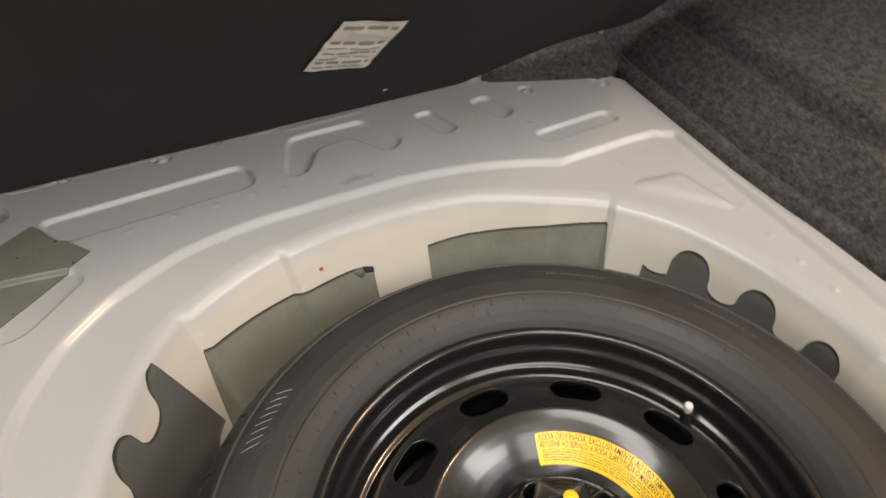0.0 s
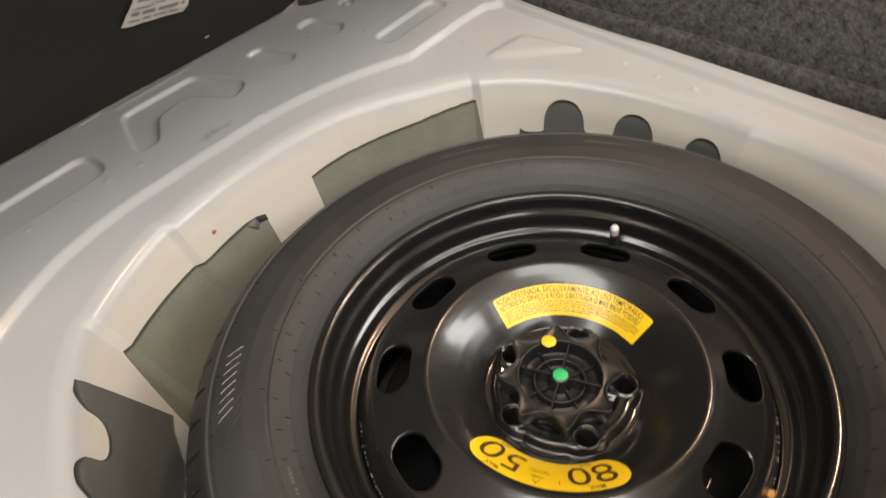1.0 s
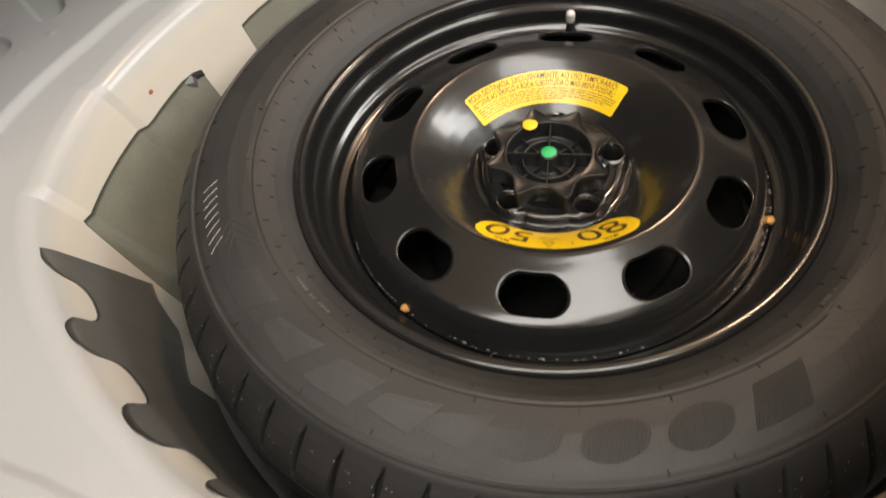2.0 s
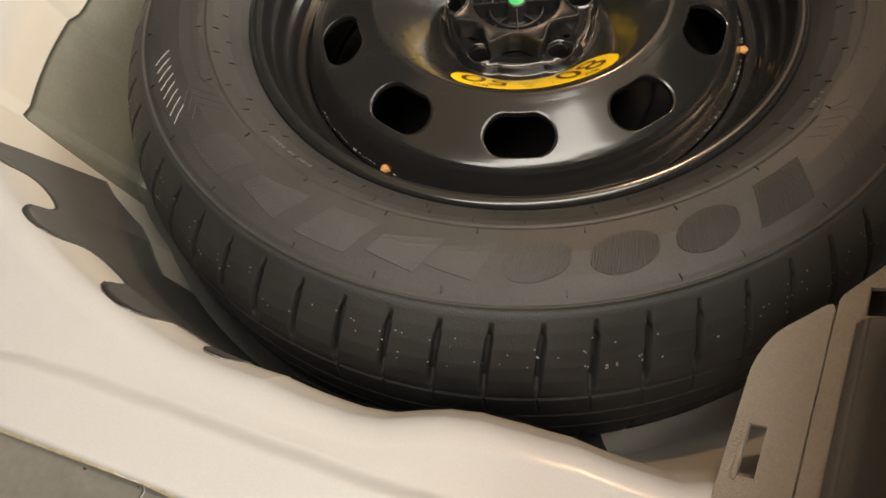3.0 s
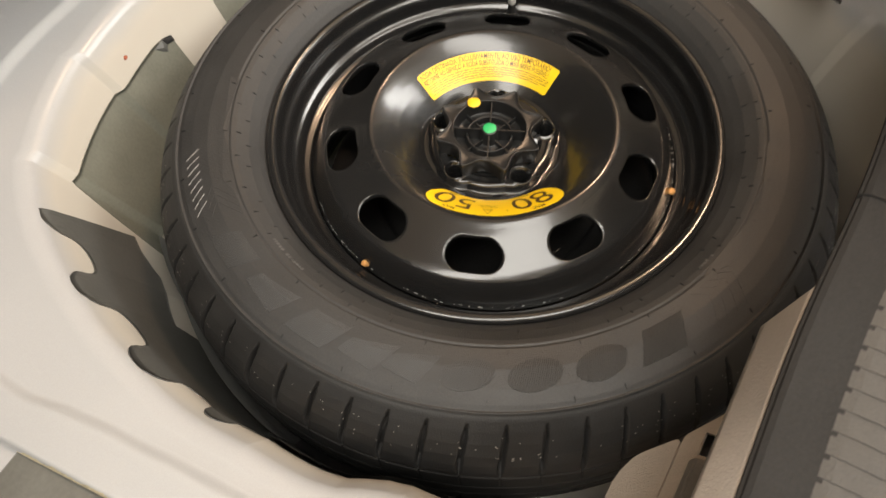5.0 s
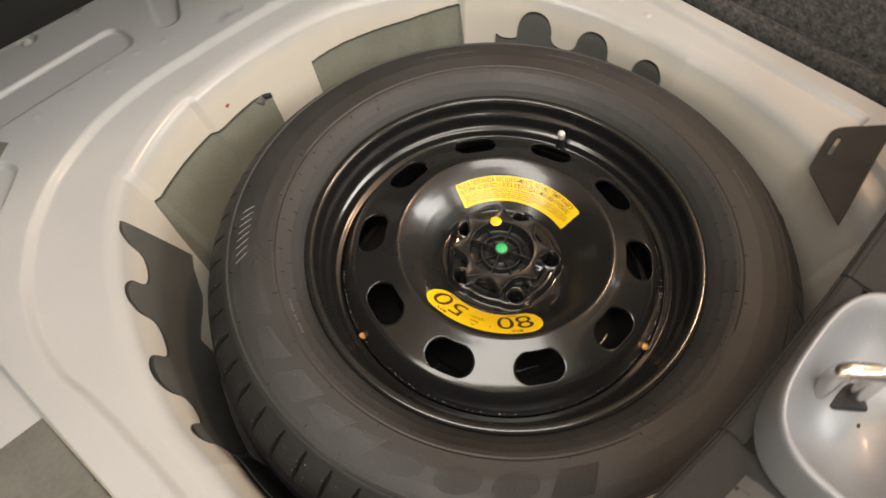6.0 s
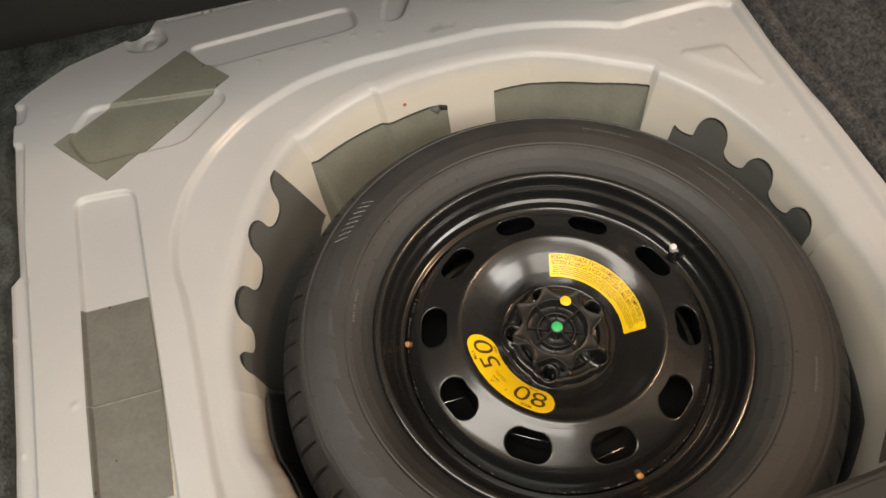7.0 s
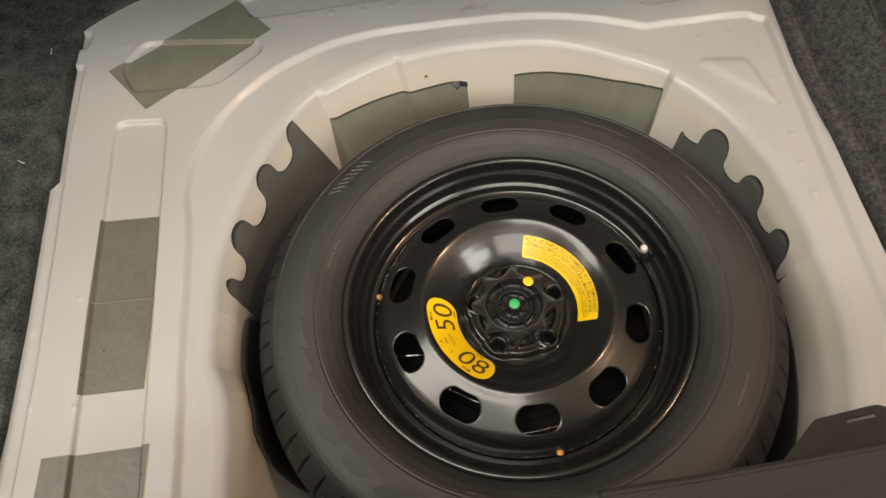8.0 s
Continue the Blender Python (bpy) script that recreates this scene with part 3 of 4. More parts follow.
def build_tyre():
    half = soften(dense(SIDEWALL, 0.0007), 1)
    prof = [(0.2215, -0.006)] + half + [(r, 2 * AXIS - z) for r, z in half[-2::-1]] + [(0.2215, 2 * AXIS + 0.006)]
    n = 2304
    a = np.arange(n) * 2 * np.pi / n
    pitch = 2 * np.pi / 64
    v = []
    for r, z in prof:
        cut = np.zeros(n)
        t = min(0.022 - z, z - (2 * AXIS - 0.022))
        # the columns of the mesh lean with the slots, so that their edges run clean
        lean = 0.016 * math.sin(min(max(t, 0), 0.07) * 32) - radians(2.65)
        if r > 0.306 and t > 0:
            # a wide curved slot, and a fine sipe that runs on from its foot
            for wide, t0, t1, depth in ((0.0072, 0.001, 0.052, .0085), (0.0026, 0.036, 0.078, .0024)):
                d = np.abs((a + pitch / 2) % pitch - pitch / 2)
                fade = min(1, max(0, (t - t0) / 0.012)) * min(1, max(0, (t1 - t) / 0.010))
                cut = np.maximum(cut, depth * fade * step((wide * (0.55 + 0.45 * fade) - d) / 0.0022))
        for g in (AXIS + 0.012, AXIS - 0.012, AXIS + 0.040 - 0.002, AXIS - 0.038):
            if abs(z - g) < 0.0014 and r > 0.32:
                cut = np.maximum(cut, 0.004)
        rr = r - cut
        v.append(np.stack([rr * np.cos(a - lean), rr * np.sin(a - lean), np.full(n, z)], 1))
    cut = next(i for i, p in enumerate(prof) if p[0] > 0.3046)
    end = len(prof) - next(i for i, p in enumerate(prof[::-1]) if p[0] > 0.3046)
    side = [mesh("sidewall", np.concatenate(w).tolist(), grid_faces(len(w), n, True)) for w in (v[:cut + 1], v[end - 1:])]
    return side, mesh("tread", np.concatenate(v[cut:end]).tolist(), grid_faces(end - cut, n, True))


(upper_side, lower_side), tread_mesh = build_tyre()
tyre = part("tyre", upper_side, rubber, wheel, "black rubber tyre sidewall, worn dull, with moulded blocks")
part("tread", tread_mesh, tread_rubber, tyre, "slotted black tread")
part("lower_sidewall", lower_side, rubber, tyre)


def on_tyre(outline, rise, thick=0.0006):
    """A thin raised piece on the sidewall from an outline of (degrees, radius)."""
    c = (sum(d for d, _ in outline) / len(outline), sum(r for _, r in outline) / len(outline))
    pts = [c] + list(outline)
    top = [(r * math.cos(radians(d)), r * math.sin(radians(d)), float(tyre_height(r)) + rise) for d, r in pts]
    low = [(x, y, z - rise - thick) for x, y, z in top]
    k, m = len(pts), len(outline)
    faces = [(0, 1 + i, 1 + (i + 1) % m) for i in range(m)] + [(1 + i, k + 1 + i, k + 1 + (i + 1) % m, 1 + (i + 1) % m) for i in range(m)]
    return top + low, faces


def sidewall_pieces(outlines, rise):
    v, f = [], []
    for o in outlines:
        a, b = on_tyre(o, rise)
        f += [tuple(i + len(v) for i in q) for q in b]
        v += a
    return mesh("piece", v, f, False)


def hatched_block(centre, half, kind, skew):
    """A moulded block with a finely ribbed, sawtooth top: a plain oval or slab."""
    ribs = int(half * 2 / 0.34)
    v = []
    rows = ribs * 4
    for i in range(rows + 1):
        u = -1 + 2 * i / rows
        reach = math.sqrt(max(0.03, 1 - u * u)) if kind == "oval" else (1.0 if kind == "slab" else 0.5 + 0.5 * (u + 1) / 2)
        for j, t in enumerate((-1.02, -1, -0.5, 0, 0.5, 1, 1.02)):
            r = 0.2748 + 0.0128 * reach * t
            d = radians(centre + u * half + skew * reach * t)
            h = 0.00056 - 0.00009 * (i % 4) if 0 < j < 6 and 0 < i < rows else -0.0012
            v.append((r * math.cos(d), r * math.sin(d), float(tyre_height(r)) + h))
    return mesh("moulded_block", v, grid_faces(rows + 1, 7, False), False)


for c, h, kind, skew in ((-122.6, 4.6, "slab", -1.4), (-133.8, 4.9, "oval", -0.9), (-144.6, 4.9, "oval", -0.9), (-155.4, 4.7, "oval", -1.2), (-164.9, 3.8, "wedge", -1.6), (-172.4, 4.2, "wedge", -1.6), (178.3, 4.3, "slab", -1.6), (167.0, 4.6, "wedge", -1.4), (155.8, 4.4, "slab", -1.2)):
    part("moulded_block", hatched_block(c, h * 0.9, kind, skew), block_rubber, tyre, "plain hatched raised block on the sidewall")


def sidewall_line(points, width, rise=0.0005):
    """A narrow moulded line on the sidewall through (degrees, radius) points."""
    pts = []
    for (d0, r0), (d1, r1) in zip(points, points[1:]):
        pts += [(d0 + (d1 - d0) * k / 6, r0 + (r1 - r0) * k / 6) for k in range(6)]
    pts.append(points[-1])
    xy = [Vector((r * math.cos(radians(d)), r * math.sin(radians(d)))) for d, r in pts]
    v = []
    for i, p in enumerate(xy):
        t = (xy[min(i + 1, len(xy) - 1)] - xy[max(i - 1, 0)]).normalized()
        q = Vector((-t.y, t.x)) * width / 2
        for w, h in ((1.6, -0.0004), (0.7, rise), (-0.7, rise), (-1.6, -0.0004)):
            o = p + q * w
            v.append((o.x, o.y, float(tyre_height(o.length)) + h))
    return mesh("line", v, grid_faces(len(xy), 4, False))


for k in range(8):
    part("white_tick", sidewall_line([(132.9 + 1.85 * k, .2906), (131.0 + 1.80 * k, .2785)], .00030), tick_grey, tyre)
# moulded steps, chevrons and small raised bars of lettering that cannot be read
for d0, d1, far in ((112, 140, 145), (-72, -104, -109)):
    part("moulded_panel", sidewall_pieces([[(d0 + (d1 - d0) * k / 12, .2600) for k in range(13)] + [(far, .2512)] + [(d1 + (d0 - d1) * k / 12, .2512) for k in range(13)]], 0.0007), rubber, tyre)
for k in range(-3, 1):
    part("moulded_chevron", sidewall_line([(-113.6 - k * 2.2, .2560), (-111.2 - k * 2.2, .2650), (-113.9 - k * 2.2, .2890)], .0004, .0003), rubber, tyre)
for k in range(-1, 2):
    part("moulded_chevron", sidewall_line([(148.4 + k * 2.0, .2506), (142.6 + k * 2.0, .2700), (145.2 + k * 2.0, .2780)], .0004, .0003), rubber, tyre)
small_bars = []
for lo, hi, r in ((53.3, 66.0, .2806), (-33.9, -24.8, .2765), (20, 34, .2806), (-108, -102, .2440), (158, 170, .2420)):
    d = lo
    rnd = random.Random(int(r * 1e5 + lo))
    while d < hi:
        w = rnd.uniform(0.25, 0.6)
        if rnd.random() < 0.8:
            small_bars.append([(d, r - .0012), (d + w, r - .0012), (d + w, r + .0012), (d, r + .0012)])
        d += w + 0.35
part("moulded_lettering", sidewall_pieces(small_bars, 0.0004), faint_print, tyre)["kind"] = "stuff"
nibs = []
rnd = random.Random(5)
for r0, pitch in ((.2345, 7.3), (.2435, 7.9), (.2545, 14.0), (.2955, 11.5)):
    for k in range(int(360 / pitch)):
        d, r, t = k * pitch + rnd.uniform(-2.2, 2.2), r0 + rnd.uniform(-.0016, .0016), rnd.uniform(-0.10, 0.10)
        nibs.append([(d - .09, r - .0019), (d + .09, r - .0019), (d + .07 + t, r + .0019), (d - .07 + t, r + .0019)])
part("rubber_nib", sidewall_pieces(nibs, 0.0010), nib_rubber, tyre)["kind"] = "stuff"


def tread_specks():
    v, f = [], []
    for k in range(150):
        # pits cluster round the upper ends of the slots
        d = radians(2.65 + 5.625 * rnd.randint(23, 51) + rnd.choice((-1, 1)) * rnd.uniform(.5, 1.9))
        z = rnd.uniform(-.006, .013)
        r = float(np.interp(-z, [-p[1] for p in SIDEWALL[15:]], [p[0] for p in SIDEWALL[15:]])) + 0.0002
        w = rnd.uniform(0.0004, 0.0009)
        base = len(v)
        for i in range(5):
            b = i * 2 * math.pi / 5
            q = d + w * math.cos(b) / r
            v.append((r * math.cos(q), r * math.sin(q), z + w * math.sin(b)))
        v.append(((r + .0007) * math.cos(d), (r + .0007) * math.sin(d), z))
        f += [(base + i, base + (i + 1) % 5, base + 5) for i in range(5)]
    return mesh("specks", v, f)


part("rubber_speck", tread_specks(), dull_fleck, tyre)["kind"] = "stuff"

RIM = [(.2208, .0020), (.2214, .0085), (.2207, .0120), (.2198, .0132), (.2178, .0141), (.2152, .0142), (.2130, .0135), (.2115, .0119), (.2107, .0092), (.2105, .0040), (.2101, -.0010), (.2094, -.0040), (.2078, -.0060), (.2060, -.0078), (.2049, -.0105), (.2042, -.0190), (.2034, -.0225), (.2012, -.0250), (.1984, -.0270), (.1964, -.0300), (.1950, -.0335), (.1925, -.0352), (.1870, -.0368),
       (.1850, -.0420), (.1840, -.0700), (.1860, -.0950), (.1990, -.1150), (.2020, -.1350), (.2120, -.1450), (.2180, -.1540), (.2210, -.1500), (.2210, -.1400)]
rim = part("rim", lathe("rim", soften(dense(RIM, 0.0009), 2), 240), rim_enamel, wheel, "black enamelled steel rim with a rolled flange")
DISC = soften(dense([(.0690, -.0272), (.0708, -.0256), (.0735, -.0232), (.0830, -.0147), (.0930, -.0063), (.1020, .0007), (.1095, .0060), (.1135, .0085), (.1168, .0104), (.1190, .0114), (.1212, .0114), (.1235, .0106), (.1260, .0096), (.1336, .0068), (.1500, .0002), (.1660, -.0062), (.1710, -.0090), (.1745, -.0135),
                     (.1772, -.0200), (.1795, -.0270), (.1825, -.0340), (.1850, -.0380)], 0.0008), 2)


def disc_height(r):
    return np.interp(r, [p[0] for p in DISC], [p[1] for p in DISC])


def build_disc():
    """The pressed disc: a ring with ten oblong holes between two turned zones."""
    v, f = [], []
    r0, r1, sect, m, layers = 0.1275, 0.1712, radians(36), 72, 9
    for k in range(10):
        mid = radians(22.4 + 36 * k)
        loop_hole, loop_edge = [], []
        corner = math.atan2(0.45, sect / 2)
        stops = [-corner, corner, math.pi - corner, math.pi + corner, 2 * math.pi - corner]
        for i in range(m):
            b = stops[i * 4 // m] + (stops[i * 4 // m + 1] - stops[i * 4 // m]) * (i % (m // 4)) / (m // 4)
            c, s = math.cos(b), math.sin(b)
            w = 0.0155 / max(abs(s), 1e-9)
            flat = w * abs(c)
            if flat > 0.0098:
                w = 0.0098 * abs(c) + math.sqrt(max(0, 0.0155 ** 2 - (0.0098 * s) ** 2))
            loop_hole.append((mid + w * c / 0.150, 0.150 + w * s))
            q = max(abs(c) / (sect / 2), abs(s) / 0.45)
            x, y = c / q / (sect / 2), s / q / 0.45
            loop_edge.append((mid + x * sect / 2, (r0 + r1) / 2 + y * (r1 - r0) / 2))
        base = len(v)
        for j in range(layers + 3):
            for (a0, p0), (a1, p1) in zip(loop_hole, loop_edge):
                t = max(0, j - 3) / (layers - 1)
                t = min(1, t)
                a, r = a0 + (a1 - a0) * t, p0 + (p1 - p0) * t
                z = float(disc_height(r))
                if j < 3:
                    z -= (0.0042, 0.0016, 0.0004)[j]
                    dx, dr = (mid - a) * (0.0, 0.006, 0.0)[j], (0.150 - r) * 0.012 * (0, 1, 0)[j]
                    a, r = a + dx, r + dr
                v.append((r * math.cos(a), r * math.sin(a), z))
        f += [tuple(base + q for q in g) for g in grid_faces(layers + 3, m, True)]
    n = 720
    for lo, hi in ((0.0690, r0), (r1, 0.1850)):
        under = [(lo - 0.003, float(disc_height(lo - 0.003)) - 0.0005)] if lo == r1 else []
        over = [(hi + 0.003, float(disc_height(hi + 0.003)) - 0.0005)] if hi == r0 else []
        prof = under + [(lo, float(disc_height(lo)))] + [p for p in DISC if lo + 0.0004 < p[0] < hi - 0.0004] + [(hi, float(disc_height(hi)))] + over
        base = len(v)
        v += [(r * math.cos(2 * math.pi * i / n), r * math.sin(2 * math.pi * i / n), z) for r, z in prof for i in range(n)]
        f += [tuple(base + q for q in g) for g in grid_faces(len(prof), n, True)]
    me = mesh("disc", v, f)
    bm = bmesh.new()
    bm.from_mesh(me)
    bmesh.ops.remove_doubles(bm, verts=bm.verts, dist=0.00002)
    bm.to_mesh(me)
    bm.free()
    me.polygons.foreach_set("use_smooth", [True] * len(me.polygons))
    return me


disc = part("disc", build_disc(), enamel, wheel, "black pressed-steel wheel disc with ten oblong holes")


def build_hub():
    n, m = 540, 64
    a = np.arange(n) * 2 * np.pi / n
    v = []
    for j in range(m):
        r = 0.016 + (0.0696 - 0.016) * j / (m - 1)
        edge = 0.0608 + 0.0052 * np.maximum(0, np.cos(5 * (a - radians(23.5)))) ** 0.8
        z = np.full(n, -0.0205)
        z = z - 0.0075 * step((r - edge + 0.0015) / 0.0050)
        z = z + 0.0008 * np.exp(-((r - edge + 0.0035) / 0.0022) ** 2)
        z = z - 0.0030 * step((0.0500 - r) / 0.004) * step((0.5 + 0.5 * np.cos(5 * (a - radians(59.5))) - 0.25) / 0.35)
        for k in range(5):
            b = radians(23.5 + 72 * k)
            d = np.hypot(r * np.cos(a) - 0.0547 * math.cos(b), r * np.sin(a) - 0.0547 * math.sin(b))
            z = z + 0.0016 * step((0.0135 - d) / 0.003) - 0.0034 * step((0.0112 - d) / 0.0032) - 0.030 * step((0.0080 - d) / 0.0010)
        z = z - 0.05 * step((0.030 - r) / 0.003)
        if j == m - 1:
            z = np.full(n, float(disc_height(0.0690)))
        v.append(np.stack([r * np.cos(a), r * np.sin(a), z], 1))
    return mesh("hub", np.concatenate(v).tolist(), grid_faces(m, n, True))


hub = part("hub", build_hub(), hub_enamel, wheel, "glossy black hub face with five bolt holes")


# weld seam flecks and wax blobs where the disc meets the rim
def seam_flecks():
    v, f = [], []
    r2 = random.Random(9)
    for k in range(190):
        d = radians(r2.uniform(140, 350))
        if r2.random() < 0.25 + 0.5 * abs(math.sin(d * 3)):
            r, w, l = 0.1838 + r2.uniform(-.0004, .0005), r2.uniform(.00005, .00017), r2.uniform(.0003, .0016) / 0.184
            z = float(disc_height(r)) + 0.0006
            b = len(v)
            v += [((r - w) * math.cos(d - l), (r - w) * math.sin(d - l), z), ((r - w) * math.cos(d + l), (r - w) * math.sin(d + l), z), ((r + w) * math.cos(d + l), (r + w) * math.sin(d + l), z), ((r + w) * math.cos(d - l), (r + w) * math.sin(d - l), z), (r * math.cos(d), r * math.sin(d), z + .0005)]
            f += [(b, b + 1, b + 4), (b + 1, b + 2, b + 4), (b + 2, b + 3, b + 4), (b + 3, b, b + 4)]
    return mesh("flecks", v, f)


part("weld_fleck", seam_flecks(), chalk, wheel)["kind"] = "stuff"


part("wax_blob", blob((-.180, .036, -.0330), 0.0036, 3), wax, wheel, "orange wax blob on the weld seam")
part("wax_blob", blob((.036, -.1805, -.0330), 0.0036, 7), wax, wheel, "orange wax blob on the weld seam")

# the valve stands out of the rim
valve = part("valve", lathe("valve", soften(dense([(.0060, -.034), (.0056, -.026), (.0046, -.020), (.0040, -.012), (.0036, -.006)], .001), 1), 28), nib_rubber, None, "black rubber valve stem")
valve.parent = wheel
valve.matrix_parent_inverse = Matrix.Translation((0, 0, -WELL_FLOOR))
valve.matrix_basis = pose(.1700, .0680, 0.0005, 5, -12, 0)
cap = part("cap", lathe("cap", soften(dense([(.0001, .0052), (.0030, .0050), (.0040, .0040), (.0045, .0025), (.0045, -.0060), (.0040, -.0068)], .0006), 2), 28), cap_grey, None, "light grey valve cap")
cap.parent = valve
cap.matrix_basis = Matrix.Identity(4)


# ---- stickers on the disc ----
def on_disc(r, deg, lift):
    return (r * math.cos(radians(deg)), r * math.sin(radians(deg)), float(disc_height(r)) + lift)


def arc_sticker(d0, d1, r0, r1, corner, n=90, m=14):
    """A thin sticker between two angles and radii, with rounded ends."""
    v = []
    mid = (r0 + r1) / 2
    for i in range(n):
        x = -1 + 2 * i / (n - 1)
        half = abs(d1 - d0) / 2
        gap = (1 - abs(x)) * radians(half) * mid
        cut = 0.0
        if gap < corner:
            cut = corner - math.sqrt(max(0, corner ** 2 - (corner - gap) ** 2))
        deg = (d0 + d1) / 2 + x * (d1 - d0) / 2
        for j in range(m):
            r = r0 + cut + (r1 - r0 - 2 * cut) * j / (m - 1)
            v.append(on_disc(r, deg, 0.0004))
    return mesh("sticker", v, grid_faces(n, m, False))


def bent_text(body, size, deg, r, width=None, lift=0.0007, bold=0.006):
    """Lettering that runs clockwise round the disc from the angle deg, with its feet at radius r."""
    cu = bpy.data.curves.new("lettering", "FONT")
    cu.body, cu.size, cu.offset = body, size, bold * size
    ob = new("lettering_source", cu)
    bpy.context.view_layer.update()
    me = bpy.data.meshes.new_from_object(ob.evaluated_get(bpy.context.evaluated_depsgraph_get()))
    bpy.data.objects.remove(ob)
    bpy.data.curves.remove(cu)
    wide = max(q.co.x for q in me.vertices)
    kx = (width / wide) if width else 1.0
    for q in me.vertices:
        rr = r + q.co.y
        q.co = on_disc(rr, deg - math.degrees(q.co.x * kx / (r + size * 0.35)), lift)
    return me


def bars_mesh(rows, lift=0.0007):
    v, f = [], []
    for d0, d1, r0, r1 in rows:
        k = max(1, int(abs(d1 - d0) / 2))
        for i in range(k):
            a, b = d0 + (d1 - d0) * i / k, d0 + (d1 - d0) * (i + 1) / k
            base = len(v)
            v += [on_disc(r0, a, lift), on_disc(r1, a, lift), on_disc(r1, b, lift), on_disc(r0, b, lift)]
            f.append((base, base + 1, base + 2, base + 3))
    return mesh("bars", v, f, False)


warning = part("sticker", arc_sticker(80.2, -15.8, .0775, .1005, .0012), yellow, wheel, "yellow arc-shaped warning sticker with dark print")
part("lettering", bent_text("RODA DESTINADA, EXCLUSIVAMENTE, AO USO TEMPOR\u00c1RIO!", .0064, 78.6, .0948, .1500), ink, warning)
part("lettering", bent_text("RETORNE AO SERVI\u00c7O A RODA SUBSTITU\u00cdDA O MAIS BREVE POSS\u00cdVEL!", .0060, 78.4, .0896, .1420), ink, warning)
bar_rows = []
for r, end in ((.0877, -13), (.0859, -13), (.0841, -13), (.0823, -8), (.0805, 20)):
    d = 77.5
    rr = random.Random(int(r * 1e5))
    while d > end:
        w = rr.uniform(2.0, 6.5)
        bar_rows.append((d, max(end, d - w), r - .00028, r + .00028))
        d -= w + 0.7
part("small_print", bars_mesh(bar_rows), ink, warning)["kind"] = "stuff"
speed = part("sticker", arc_sticker(-111.8, -188.2, .0775, .1140, .0165), yellow, wheel, "yellow rounded speed-limit sticker with dark numbers")
part("lettering", bent_text("80", .0335, -116.5, .0834, .0390, bold=-0.004), ink, speed)
part("lettering", bent_text("MAX", .0064, -125.5, .1080, .0125), ink, speed)
part("lettering", bent_text("km/h", .0050, -126.0, .0792, .0095), ink, speed)
part("lettering", bent_text("50", .0335, -160.5, .0834, .0390, bold=-0.004), ink, speed)
part("lettering", bent_text("MAX", .0064, -169.5, .1080, .0125), ink, speed)
part("lettering", bent_text("mph", .0050, -174.0, .0792, .0095), ink, speed)
part("lettering", bent_text("i", .0070, -143.5, .1030), ink, speed)


def triangle_mark():
    v, f = [], []
    for s in (1.0, 0.78):
        for r, d in ((.1112 if s == 1 else .1096, -153.6), (.1018 if s == 1 else .1028, -150.8 - (0 if s == 1 else .4)), (.1018 if s == 1 else .1028, -156.4 + (0 if s == 1 else .4))):
            v.append(on_disc(r, d, 0.0007))
    for i in range(3):
        f.append((i, (i + 1) % 3, 3 + (i + 1) % 3, 3 + i))
    return mesh("triangle", v, f, False)


part("warning_triangle", triangle_mark(), ink, speed)
part("small_print", bars_mesh([(-148, -158, .0960, .0965), (-149, -159, .0935, .0940)]), ink, speed)["kind"] = "stuff"

# ---- tools in the hollow under the wheel disc, on a black infill added for the holes ----
# added so the disc's holes look black instead of showing the pale floor
tray = thing("hole_infill", (0, 0, WELL_FLOOR), "black infill added under the spare wheel, dark through its holes", "tool tray")
part("foam", lathe("foam", soften(dense([(.0005, -.085), (.060, -.085), (.064, -.100), (.120, -.100), (.124, -.088), (.176, -.088), (.181, -.100), (.181, -.1755)], .004), 1), 96), foam, tray)
for x0, y0, x1, y1, z in ((-.168, -.0288, -.124, -.0276, -.0866), (-.098, -.072, -.038, -.104, -.0985), (-.030, -.147, .045, -.134, -.0866)):
    rod = thing("tool_rod", ((x0 + x1) / 2, (y0 + y1) / 2, z), "thin bright steel rod lying on the black infill", "tool", "tools in the tray")
    d = math.hypot(x1 - x0, y1 - y0)
    bar = part("shaft", lathe("shaft", [(.0001, -d / 2), (.0011, -d / 2), (.0014, -d / 2 + .001), (.0014, d / 2 - .001), (.0011, d / 2), (.0001, d / 2)], 16), steel, None)
    bar.parent = rod
    bar.matrix_basis = pose(0, 0, 0, 0, 90, math.degrees(math.atan2(y1 - y0, x1 - x0)))

# ---- the knob that holds the wheel down ----
KNOB_BASE = -0.0205
WEB_TURN = 25
knob = thing("retaining_knob", (-.0036, .001, KNOB_BASE), "black plastic eight-pointed retaining knob screwed onto the wheel hub", "knob")


